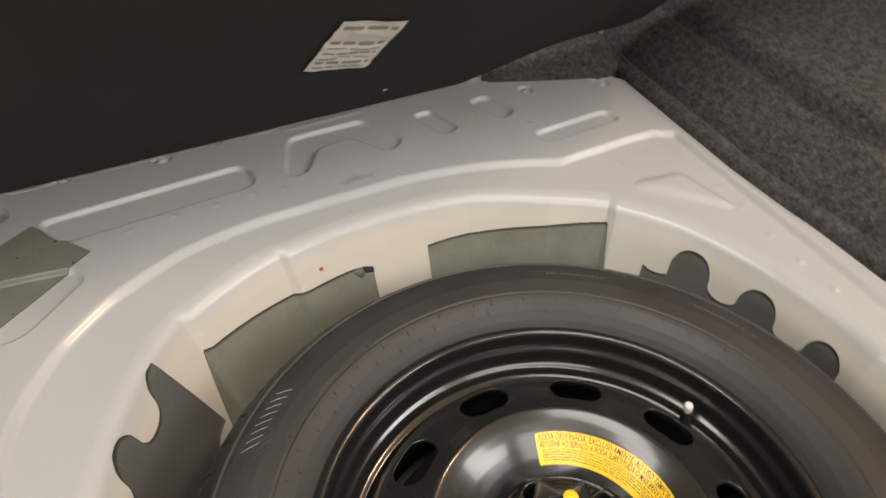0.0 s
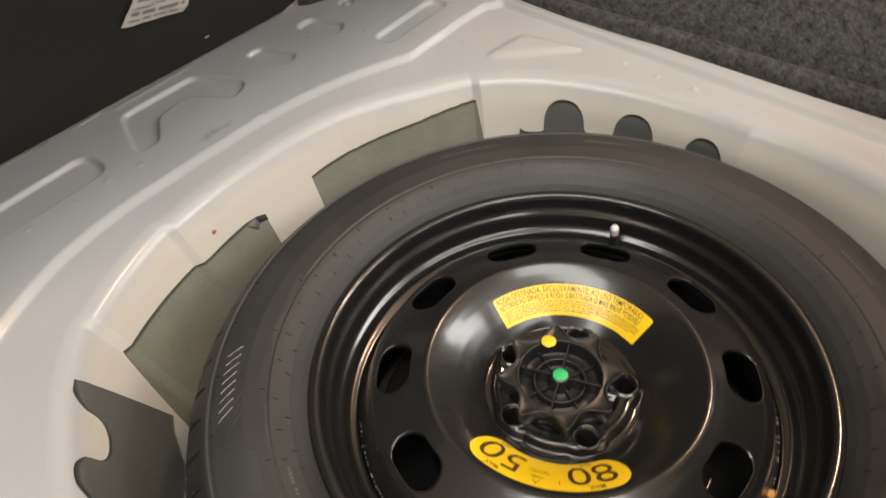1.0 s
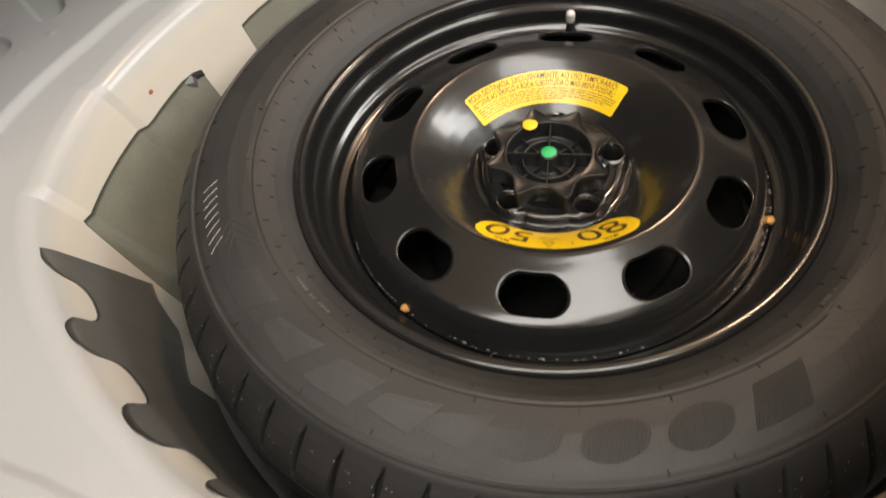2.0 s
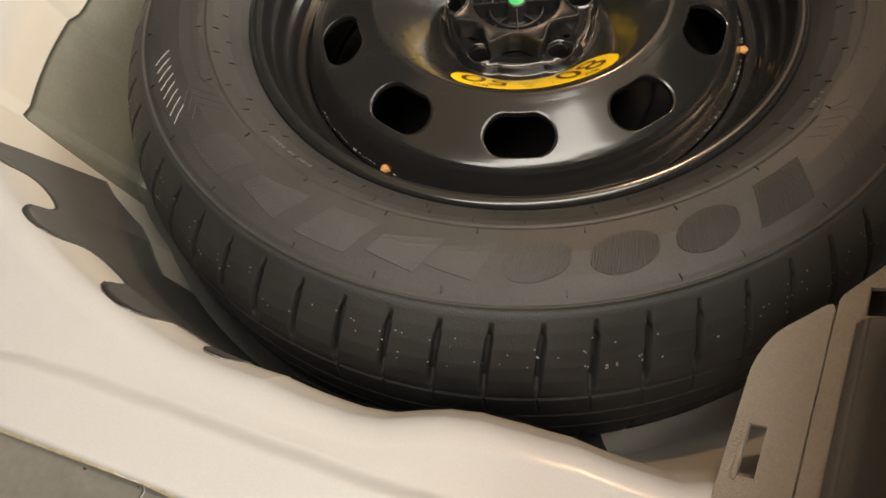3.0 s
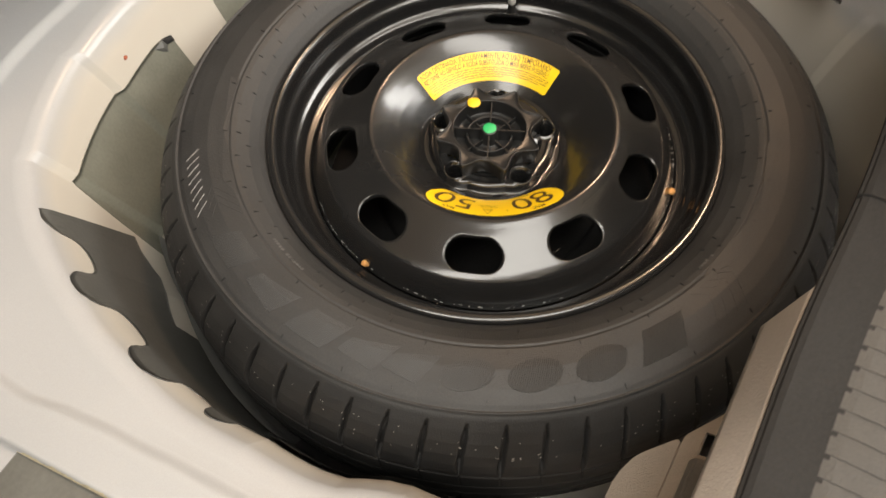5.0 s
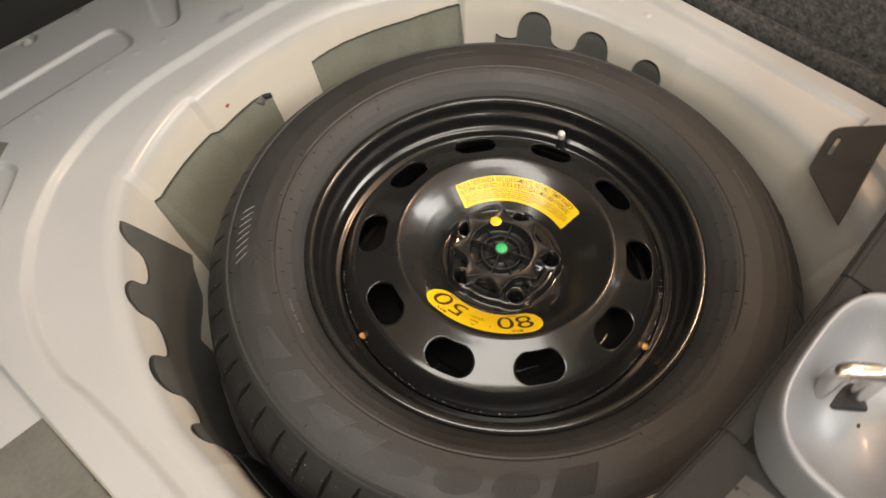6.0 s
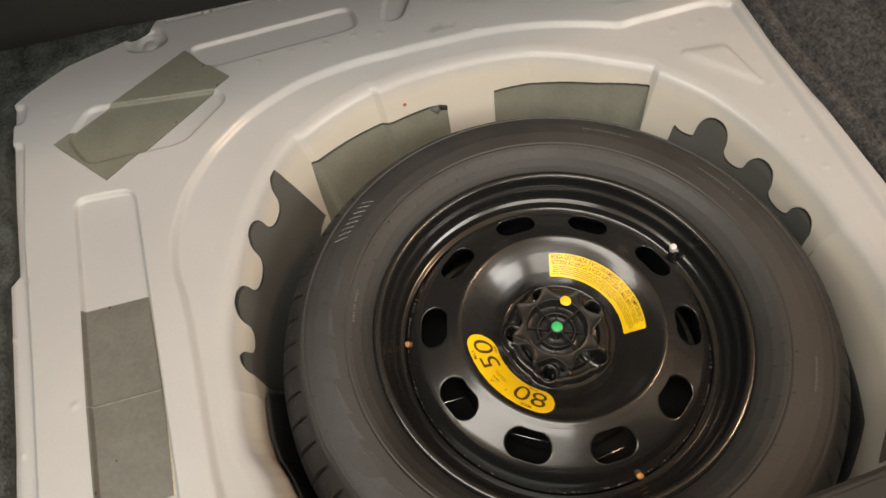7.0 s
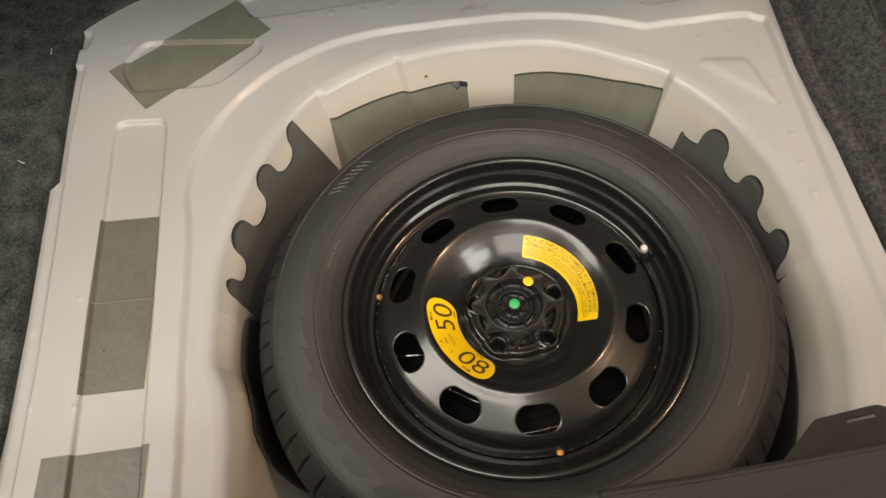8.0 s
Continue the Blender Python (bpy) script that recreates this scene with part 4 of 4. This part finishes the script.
def build_knob():
    n = 320
    a = np.arange(n) * 2 * np.pi / n
    c = (np.abs(np.cos(4 * a + radians(4))))
    star = 0.0415 + 0.0155 * (1 - np.sqrt(np.maximum(0, 1 - c ** 2.6)))
    for _ in range(9):
        star = 0.25 * np.roll(star, 1) + 0.5 * star + 0.25 * np.roll(star, -1)
    star = np.minimum(star, 0.0548)
    one = np.ones(n)
    rows = [(star * 0.95, -0.0205), (star * 0.97, -0.0120), (star, -0.0060), (star, -0.0020), (star - 0.0003, -0.0007), (star - 0.0010, 0.0), (star - 0.0017, -0.0005), (star - 0.0022, -0.0015), (star - 0.0030, -0.0019), (np.minimum(star - .0040, .0395), -0.0020)]
    rows += [(one * r, z) for r, z in ((.0372, -.0016), (.0366, -.0014), (.0360, -.0018), (.0357, -.0028), (.0350, -.0165), (.0345, -.0180), (.0335, -.0186), (.0245, -.0188), (.0238, -.0180), (.0234, -.0112), (.0230, -.0104), (.0224, -.0101), (.0216, -.0103), (.0211, -.0112), (.0208, -.0180),
                                       (.0200, -.0188), (.0102, -.0188), (.0094, -.0180), (.0084, -.0040), (.0080, -.0028), (.0072, -.0022), (.0002, -.0022))]
    v = np.concatenate([np.stack([r * np.cos(a), r * np.sin(a), np.full(n, z)], 1) for r, z in rows])
    return mesh("grip", v.tolist(), grid_faces(len(rows), n, True))


def knob_part(name, me, mat, turn=0, label=""):
    ob = part(name, me, mat, None, label)
    ob.parent = knob
    ob.matrix_basis = pose(0, 0, -KNOB_BASE, 0, 0, turn)


knob_part("grip", build_knob(), knob_plastic)
for k in range(8):
    knob_part("web", box("web", .0080, .0356, -.0006, .0006, -.0192, -.0040 if k % 2 == 0 else -.0125, .0002), knob_plastic, WEB_TURN + 45 * k)


def dot(r, x, y, z, seed):
    n = 40
    pts = [(r * (1 + 0.05 * noise.noise(Vector((math.cos(2 * math.pi * i / n) * 1.2 + seed, math.sin(2 * math.pi * i / n) * 1.2, 0)))), 2 * math.pi * i / n) for i in range(n)]
    v = [(x, y, z + .0006)] + [(x + q * .9 * math.cos(b), y + q * .9 * math.sin(b), z + .0005) for q, b in pts] + [(x + q * math.cos(b), y + q * math.sin(b), z) for q, b in pts]
    f = [(0, 1 + i, 1 + (i + 1) % n) for i in range(n)] + [(1 + i, 1 + n + i, 1 + n + (i + 1) % n, 1 + (i + 1) % n) for i in range(n)]
    return mesh("dot", v, f)


knob_part("paint_dot", dot(.0066, 0, 0, -.0021, 2), green, 0, "green paint dot in the middle")
knob_part("paint_dot", dot(.0066, .0200, .0290, .0002, 8), yellow_dot, 0, "yellow paint dot on one point of the knob")

# ---- the raised floor board with its paper label ----
BOARD_TURN = pose(0, .632, .050, 0, 0, 2.9) @ pose(0, 0, 0, 128, 0, 0)


def board_outline():
    return [(-1.05, -.010), (.185, -.005), (.203, .006), (.246, .031), (.300, .060), (.350, .072), (.420, .076), (.452, .092), (.468, .136), (.485, .25), (.50, .42), (.47, .46), (-1.05, .46)]


board = thing("floor_board", (0, .632, .050), "black felt-covered boot floor board, lifted and leaning back over the floor", "floor board")
ob = part("board", slab("board", board_outline(), 0.012, 0.003), felt, None)
ob.parent = board
ob.matrix_basis = Matrix.Translation((0, -.632, -.050)) @ BOARD_TURN
LABEL = (Vector((-.0775, .167)), Vector((.0795, -.028)), Vector((.0335, .102)))


def on_label(a, b, lift):
    """A point of the crumpled label at the shares a and b of its width and height."""
    o, ex, ey = LABEL
    p = o + ex * a + ey * b
    k = noise.noise(Vector((a * 2.2, b * 6.0, 3.1))) + 0.5 * noise.noise(Vector((a * 6.0, b * 13.0, 7.7)))
    return (p.x, p.y, lift + 0.0022 + 0.0020 * k)


sheet = [on_label(i / 30, j / 24, 0) for i in range(31) for j in range(25)]
sticker = part("paper_label", mesh("paper_label", sheet, grid_faces(31, 25, False)), paper, None, "crumpled white paper label with unreadable grey print")
sticker.parent = board
sticker.matrix_basis = Matrix.Translation((0, -.632, -.050)) @ BOARD_TURN @ Matrix.Translation((0, 0, 0.0006))


def label_bars():
    v, f = [], []
    r3 = random.Random(4)
    rows = [(.07, .10), (.15, .20), (.26, .28), (.36, .39), (.46, .48), (.54, .60), (.84, .90)]
    for s, t in rows:
        x = 0.08
        while x < 0.9:
            w = r3.uniform(0.1, 0.35)
            x1 = min(.93, x + w)
            base = len(v)
            cols = [x + (x1 - x) * k / 6 for k in range(7)]
            v += [on_label(a, b, 0.0003) for a in cols for b in (s, t)]
            f += [(base + 2 * k, base + 2 * k + 2, base + 2 * k + 3, base + 2 * k + 1) for k in range(6)]
            x += w + 0.05
    return mesh("bars", v, f, False)


bars = part("small_print", label_bars(), grey_print, None)
bars["kind"] = "stuff"
bars.parent = sticker
scrap = tagged(part("paper_scrap", blob((0, 0, 0), .0022, 31, 0.25), paper), "tiny white paper scrap clinging to the felt board", "scrap")
scrap.matrix_world = BOARD_TURN @ Matrix.Translation((.050, .044, .0006)) @ Matrix.Diagonal((1.6, .7, 1, 1))

# ---- carpets at the sides and the far end ----
def carpet_run(name, line, profile, label, along=0.012, rough=0.004, seed=0.0):
    """Carpet swept along a ground line: the profile gives (outward, height) steps, with an uneven pile; above the floor it drops towards the open rear."""
    pts = [Vector(p) for p in line]
    stations = []
    for p, q in zip(pts, pts[1:]):
        k = max(1, int((q - p).length / along))
        stations += [(p + (q - p) * i / k, (q - p).normalized()) for i in range(k)]
    stations.append((pts[-1], (pts[-1] - pts[-2]).normalized()))
    dirs = [d for _, d in stations]
    for _ in range(6):
        dirs = [dirs[0]] + [(dirs[i - 1] + dirs[i] * 2 + dirs[i + 1]).normalized() for i in range(1, len(dirs) - 1)] + [dirs[-1]]
    prof = dense(profile, 0.006)
    v = []
    for (p, _), d in zip(stations, dirs):
        out = Vector((d.y, -d.x))
        for k, (o, z) in enumerate(prof):
            w = rough * (noise.noise(Vector((p.x * 9 + seed, p.y * 9, z * 14 + o * 8))) + 0.5 * noise.noise(Vector((p.x * 40, p.y * 40 + seed, (z + o) * 40)))) * min(1, k / 4)
            high = min(z, 0.2) + max(0, z - 0.2) * min(1, max(0.15, 0.15 + 0.85 * (p.y + 0.30) / 0.60))
            v.append((p.x + out.x * (o + w * 0.5), p.y + out.y * (o + w * 0.5), high + w))
    ob = part(name, mesh(name, v, grid_faces(len(stations), len(prof), False)), carpet)
    return tagged(ob, label, "carpet trim", kind="structure")


# top steps above .6 are unseen, added to block lamps from the right
carpet_run("wall_right", [(.427, .70), (.416, .560), (.416, .445), (.418, .325), (.426, .23), (.438, .156), (.452, 0), (.466, -.15), (.478, -.50)][::-1],
           [(0, .030), (0, .046), (.004, .055), (.012, .060), (.019, .058), (.024, .049), (.027, .047), (.030, .052), (.036, .064), (.056, .090), (.078, .117), (.083, .116), (.086, .113), (.089, .117), (.093, .138), (.099, .148), (.108, .152), (.16, .162), (.26, .19), (.33, .35), (.36, .54), (.38, .56), (.44, .60), (.47, .96)],
           "dark grey carpeted side trim over the wheel arch with creases", rough=0.0022, seed=3.0)
carpet_run("wall_left", [(-.585, -.50), (-.597, -.143), (-.608, 0), (-.628, .193), (-.618, .206), (-.631, .327), (-.639, .42), (-.643, .494), (-.624, .514), (-.572, .553), (-.452, .597), (-.42, .66)][::-1],
           [(0, .030), (.001, .050), (.005, .054), (.10, .062), (.22, .075), (.26, .12), (.30, .30), (.32, .60), (.32, 1.0)], "dark grey-green carpeted side trim beside the boot floor", rough=0.006, seed=11.0)
bpy.data.objects["wall_left"].data.materials[0] = dark_carpet
carpet_run("wall_front", [(.43, .60), (.398, .584), (.335, .601), (.225, .637), (.215, .647)], [(0, .030), (.001, .050), (.005, .058), (.03, .078), (.07, .088), (.16, .100), (.30, .16), (.40, .40), (.42, 1.0)], "grey carpet at the far end of the boot", seed=23.0)

# ---- the loose sill trim across the rear of the boot ----
sill = thing("sill_trim", (0, -.26, .04), "grained grey plastic boot sill trim resting across the rear of the well", "sill trim")


def sill_part(name, me, mat, label=""):
    ob = part(name, me, mat, None, label)
    ob.parent = sill
    ob.matrix_basis = Matrix.Translation((0, .26, -.04))
    return ob


EDGE_X = [-.62, -.40, -.20, -.10, 0, .137, .257, .66]
EDGE_Y = [-.300, -.2908, -.2814, -.2850, -.2790, -.267, -.251, -.200]
EDGE_Z = [.150, .1772, .2076, .2225, .240, .252, .252, .245]


def edge_at(x):
    """The upper front edge of the loose trim, which rises from one end to the other."""
    e = [np.mean([np.interp(x + d, EDGE_X, t) for d in (-.03, -.015, 0, .015, .03)]) for t in (EDGE_Y, EDGE_Z)]
    return float(e[0]), float(e[1])


def extrude_x(name, profile, x0, x1, n=2, follow=True, bevel=0.0016, cap=True):
    """A (y, z) profile drawn along x, taken from the trim's edge where it follows it."""
    k = len(profile)
    v = []
    for i in range(n):
        x = x0 + (x1 - x0) * i / (n - 1)
        ey, ez = edge_at(x) if follow else (0, 0)
        v += [(x, y + ey, z + ez) for y, z in profile]
    f = [(i * k + j, i * k + (j + 1) % k, (i + 1) * k + (j + 1) % k, (i + 1) * k + j) for i in range(n - 1) for j in range(k)]
    f += [tuple(range(k - 1, -1, -1)), tuple((n - 1) * k + j for j in range(k))]
    me = mesh(name, v, f, False)
    bm = bmesh.new()
    bm.from_mesh(me)
    bpy.data.meshes.remove(me)
    bmesh.ops.recalc_face_normals(bm, faces=bm.faces)
    if bevel:
        bmesh.ops.bevel(bm, geom=[e for e in bm.edges if e.is_manifold and e.calc_face_angle(0) > 0.4], offset=bevel, segments=2, affect="EDGES")
    return from_bm(name, bm)


BODY = [(.000, -.006), (-.0015, -.002), (-.006, .0), (-.024, .0003), (-.032, .0010), (-.100, .0025), (-.178, .002), (-.186, -.004), (-.186, -.09), (-.178, -.09), (-.178, -.006), (-.03, -.008), (-.004, -.012)]
BRIDGE = [(.000, -.006), (-.0015, -.002), (-.006, .0), (-.018, .0003), (-.018, -.010), (-.004, -.012)]
BACK = [(-.130, .0055), (-.178, .004), (-.186, -.004), (-.186, -.09), (-.178, -.09), (-.178, -.006), (-.130, -.006)]
sill_part("body", extrude_x("body", BODY, -.62, -.112, 30), body_black, "dark grained plastic body with a raised tread plate")
sill_part("end_piece", extrude_x("end_piece", BODY, .032, .66, 30), body_black, "dark grained plastic body beyond the latch")
sill_part("front_bridge", extrude_x("front_bridge", BRIDGE, -.1125, .0325, 10), body_black)
sill_part("rear_bridge", extrude_x("rear_bridge", BACK, -.1125, .0325, 10), body_black)
strip = []
for i in range(64):
    q = i / 63
    xl, xu = -.46 + (.46 - .1745) * q, -.46 + (.46 - .1702) * q
    yl, zl = -.2702 - .017 * (xl + .4), .1749 - .1035 * (xl + .4)
    yu, zu = edge_at(xu)
    low, high = Vector((xl, yl, zl)), Vector((xu, yu - .001, zu - .0065))
    strip += [tuple(low.lerp(high, k / 9)) for k in range(10)] + [tuple(high + Vector((0, -.004, -.0025))), tuple(low + Vector((0, -.004, -.003)))]
sill_part("front_panel", mesh("front_panel", strip, grid_faces(64, 12, True)), strip_lit_tan, "grained plastic front panel with its light painted into the colour")


def framed(outline, hole):
    """A plate with a four-cornered slot: four strips round it joined into one mesh."""
    bm = bmesh.new()
    x0, x1, y0, y1 = hole
    ax0, ax1, ay0, ay1 = min(p[0] for p in outline), max(p[0] for p in outline), min(p[1] for p in outline), max(p[1] for p in outline)
    vo = [bm.verts.new((x, y, 0)) for x, y in outline]
    vh = [bm.verts.new(p) for p in ((x0, y0, 0), (x1, y0, 0), (x1, y1, 0), (x0, y1, 0))]
    eo = [bm.edges.new((vo[i], vo[(i + 1) % len(vo)])) for i in range(len(vo))]
    eh = [bm.edges.new((vh[i], vh[(i + 1) % 4])) for i in range(4)]
    bmesh.ops.triangle_fill(bm, use_beauty=True, use_dissolve=False, edges=eo + eh)
    geo = bm.faces[:]
    ex = bmesh.ops.extrude_face_region(bm, geom=geo)
    bmesh.ops.translate(bm, vec=(0, 0, -0.003), verts=[g for g in ex["geom"] if isinstance(g, bmesh.types.BMVert)])
    return from_bm("plate", bm)


HOME = Matrix.Translation((0, .26, -.04))


def tab_part(name, me, mat, parent, place=None, label=""):
    ob = part(name, me, mat, None, label)
    ob.parent = parent
    ob.matrix_basis = HOME @ place if place else Matrix.Identity(4)
    return ob


left_place = pose(0, -.240, .030, -31, 0, 0)
left_tab = tab_part("fixing_tab", framed(rounded([(-.350, .001), (-.262, -.001), (-.243, -.008), (-.219, -.0345), (-.190, -.0345), (-.350, -.0345)][:4] + [(-.350, -.0345)], .008), (-.325, -.297, -.0165, -.0070)), trim_plastic, sill, left_place, "grained plastic fixing tab with a slot")
tab_part("clip_tongue", box("clip_tongue", -.327, -.296, -.0083, -.0058, -.002, .0014, .0004), trim_plastic, left_tab)
tab_part("upper_tab", framed(rounded([(-.350, -.0360), (-.2185, -.0360), (-.182, -.0665), (-.178, -.115), (-.350, -.115)], .004), (-.229, -.2115, -.0585, -.0490)), trim_plastic, sill, left_place @ Matrix.Translation((0, 0, .0012)), "grained plastic step with a square hole")
tab_part("tube_bar", extrude_x("tube_bar", [(-.0460, .0005), (-.0475, .0060), (-.0530, .0100), (-.0640, .0115), (-.0760, .0105), (-.0820, .0060), (-.0830, .0005)], -.350, -.2345, 3, False), bar_grey, sill, left_place, "rounded grey plastic bar")
right_place = pose(.335, -.172, .048, 0, 0, 10) @ pose(0, 0, 0, -31, 0, 0)
tab_part("fixing_tab", framed(rounded([(-.120, -.060), (-.047, -.008), (-.036, .000), (.036, .001), (.044, -.008), (.052, -.060)], .006), (-.008, .026, -.0150, -.0085)), trim_dark, sill, right_place, "dark plastic fixing tab with a narrow slot")
# ribbed tread plate on top
sill_part("tread_plate", extrude_x("tread_plate", [(-.0285, .0005), (-.036, .0014), (-.050, .0021), (-.160, .0031), (-.167, .0024), (-.167, -.002)], -.456, -.125, 12), tread_rib, "ribbed dark grey plastic tread plate")
for k in range(28):
    x = -.455 + .0118 * k
    sill_part("slat", extrude_x("slat", [(-.029, .0006), (-.036, .0020), (-.050, .0028), (-.160, .0038), (-.166, .0030), (-.166, -.002)], x, x + .0112, 2, True, .0011), tread_rib)
cup = []
n = 96
for q, z in ((1.06, .224), (1.03, .240), (1.0, .2510), (.985, .2545), (.96, .2555), (.93, .2545), (.86, .2470), (.74, .2340), (.55, .2210), (.30, .2130), (.02, .2120)):
    for i in range(n):
        b = 2 * math.pi * i / n
        e = (abs(math.cos(b)) ** 3.0 + abs(math.sin(b)) ** 3.0) ** (-1 / 3.0)
        cup.append((-.040 + .078 * q * e * math.cos(b), -.347 + .057 * q * e * math.sin(b) + .08 * .076 * q * e * math.cos(b), z))
sill_part("latch_surround", mesh("latch_surround", cup, grid_faces(11, n, True)), trim_silver, "smooth silver-grey dished surround of the latch striker")

striker = thing("latch_striker", (-.034, -.3245, .2120), "bright steel latch striker loop standing in the sill trim", "latch striker")


def tube(path, radius, n=14):
    v = []
    pts = [Vector(p) for p in path]
    for i, p in enumerate(pts):
        d = (pts[min(i + 1, len(pts) - 1)] - pts[max(i - 1, 0)]).normalized()
        side = d.cross(Vector((0.13, 0.98, 0.1))).normalized()
        up = side.cross(d)
        v += [tuple(p + radius * (math.cos(2 * math.pi * k / n) * side + math.sin(2 * math.pi * k / n) * up)) for k in range(n)]
    return mesh("tube", v, grid_faces(len(pts), n, True))


loop = [(-.014, 0, 0)] + [(-.014 + .006 * (1 - math.cos(t)), 0, .036 + .006 * math.sin(t)) for t in np.linspace(0, math.pi / 2, 8)] + [(.014 - .006 * (1 - math.cos(t)), 0, .036 + .006 * math.sin(t)) for t in np.linspace(math.pi / 2, 0, 8)] + [(.014, 0, 0)]
ob = part("loop", tube(loop, .0062), steel, None)
ob.parent = striker
ob.matrix_basis = pose(0, 0, 0, 0, 0, -46)
# a black plate drawn in place of the dark opening below the loop
ob = part("opening_plate", box("opening_plate", -.020, .020, -.010, .010, -.001, .0035, .001), slot_black, None, "black plate standing in for the dark opening under the striker")
ob.parent = striker
ob.matrix_basis = pose(0, 0, 0, 0, 0, -46)

# fittings out of view; the second one belongs to the added rear lamp
for name_x, name_y, name_z, sx, sy, turn in ((-1.40, -.50, 2.74, 3.6, 1.05, -21), (-.2, -2.90, 2.88, 3.1, .9, 0), (3.10, -2.60, 2.88, 1.6, .9, 40), (1.88, -.02, 2.86, .5, .4, 0)):
    fitting = thing("ceiling_light", (name_x, name_y, name_z), "long pale diffuser light, added out of view in the garage", "ceiling light", "garage lights")
    for name, me in [("frame", box("frame", -sx / 2, sx / 2, -sy / 2, sy / 2, 0, .03, .005))] + [("hanger", box("hanger", k * sx * .4 - .004, k * sx * .4 + .004, -.004, .004, .03, 2.92 - name_z)) for k in (-1, 1)]:
        ob = part(name, me, cap_grey, None)
        ob.parent = fitting
        ob.matrix_basis = pose(0, 0, 0, 0, 0, turn)

# ---- the rest of the car's rear and the garage, to close the place ----
part("wall_seat_back", box("wall_seat_back", -1.0, 1.0, 1.05, 1.12, 0.0, 0.95, .01), liner).update_tag()
tagged(bpy.data.objects["wall_seat_back"], "dark rear seat backs closing the boot", "seat back", kind="structure")
tagged(part("wall_underbody", box("wall_underbody", -.54, .44, -.38, .60, -.722, -.182, .02), trim_dark), "dark underbody of the car below the boot floor", "underbody", kind="structure")
# roof out of view; its dark colour stands for the light it lacks
tagged(part("ceiling_car", box("ceiling_car", -.85, .85, .62, 1.12, .93, .97, .01), liner), "unseen headliner under the car's roof, darkened as unlit", "ceiling", kind="structure")
tagged(part("ground", box("ground", -3.2, 4.2, -4.2, 3.0, -.78, -.72), concrete), "grey concrete garage floor", "floor", kind="structure")
tagged(part("wall_north", box("wall_north", -3.2, 4.2, 3.0, 3.12, -.78, 2.92), plaster), "warm plastered garage wall", "wall", kind="structure")
tagged(part("wall_south", box("wall_south", -3.2, 4.2, -4.32, -4.2, -.78, 2.92), plaster), "warm plastered garage wall", "wall", kind="structure")
tagged(part("wall_west", box("wall_west", -3.32, -3.2, -4.32, 3.12, -.78, 2.92), plaster), "warm plastered garage wall", "wall", kind="structure")
tagged(part("wall_east", box("wall_east", 4.2, 4.32, -4.32, 3.12, -.78, 2.92), plaster), "warm plastered garage wall", "wall", kind="structure")
tagged(part("ceiling", box("ceiling", -3.32, 4.32, -4.32, 3.12, 2.92, 3.02), plaster), "pale garage ceiling", "ceiling", kind="structure")
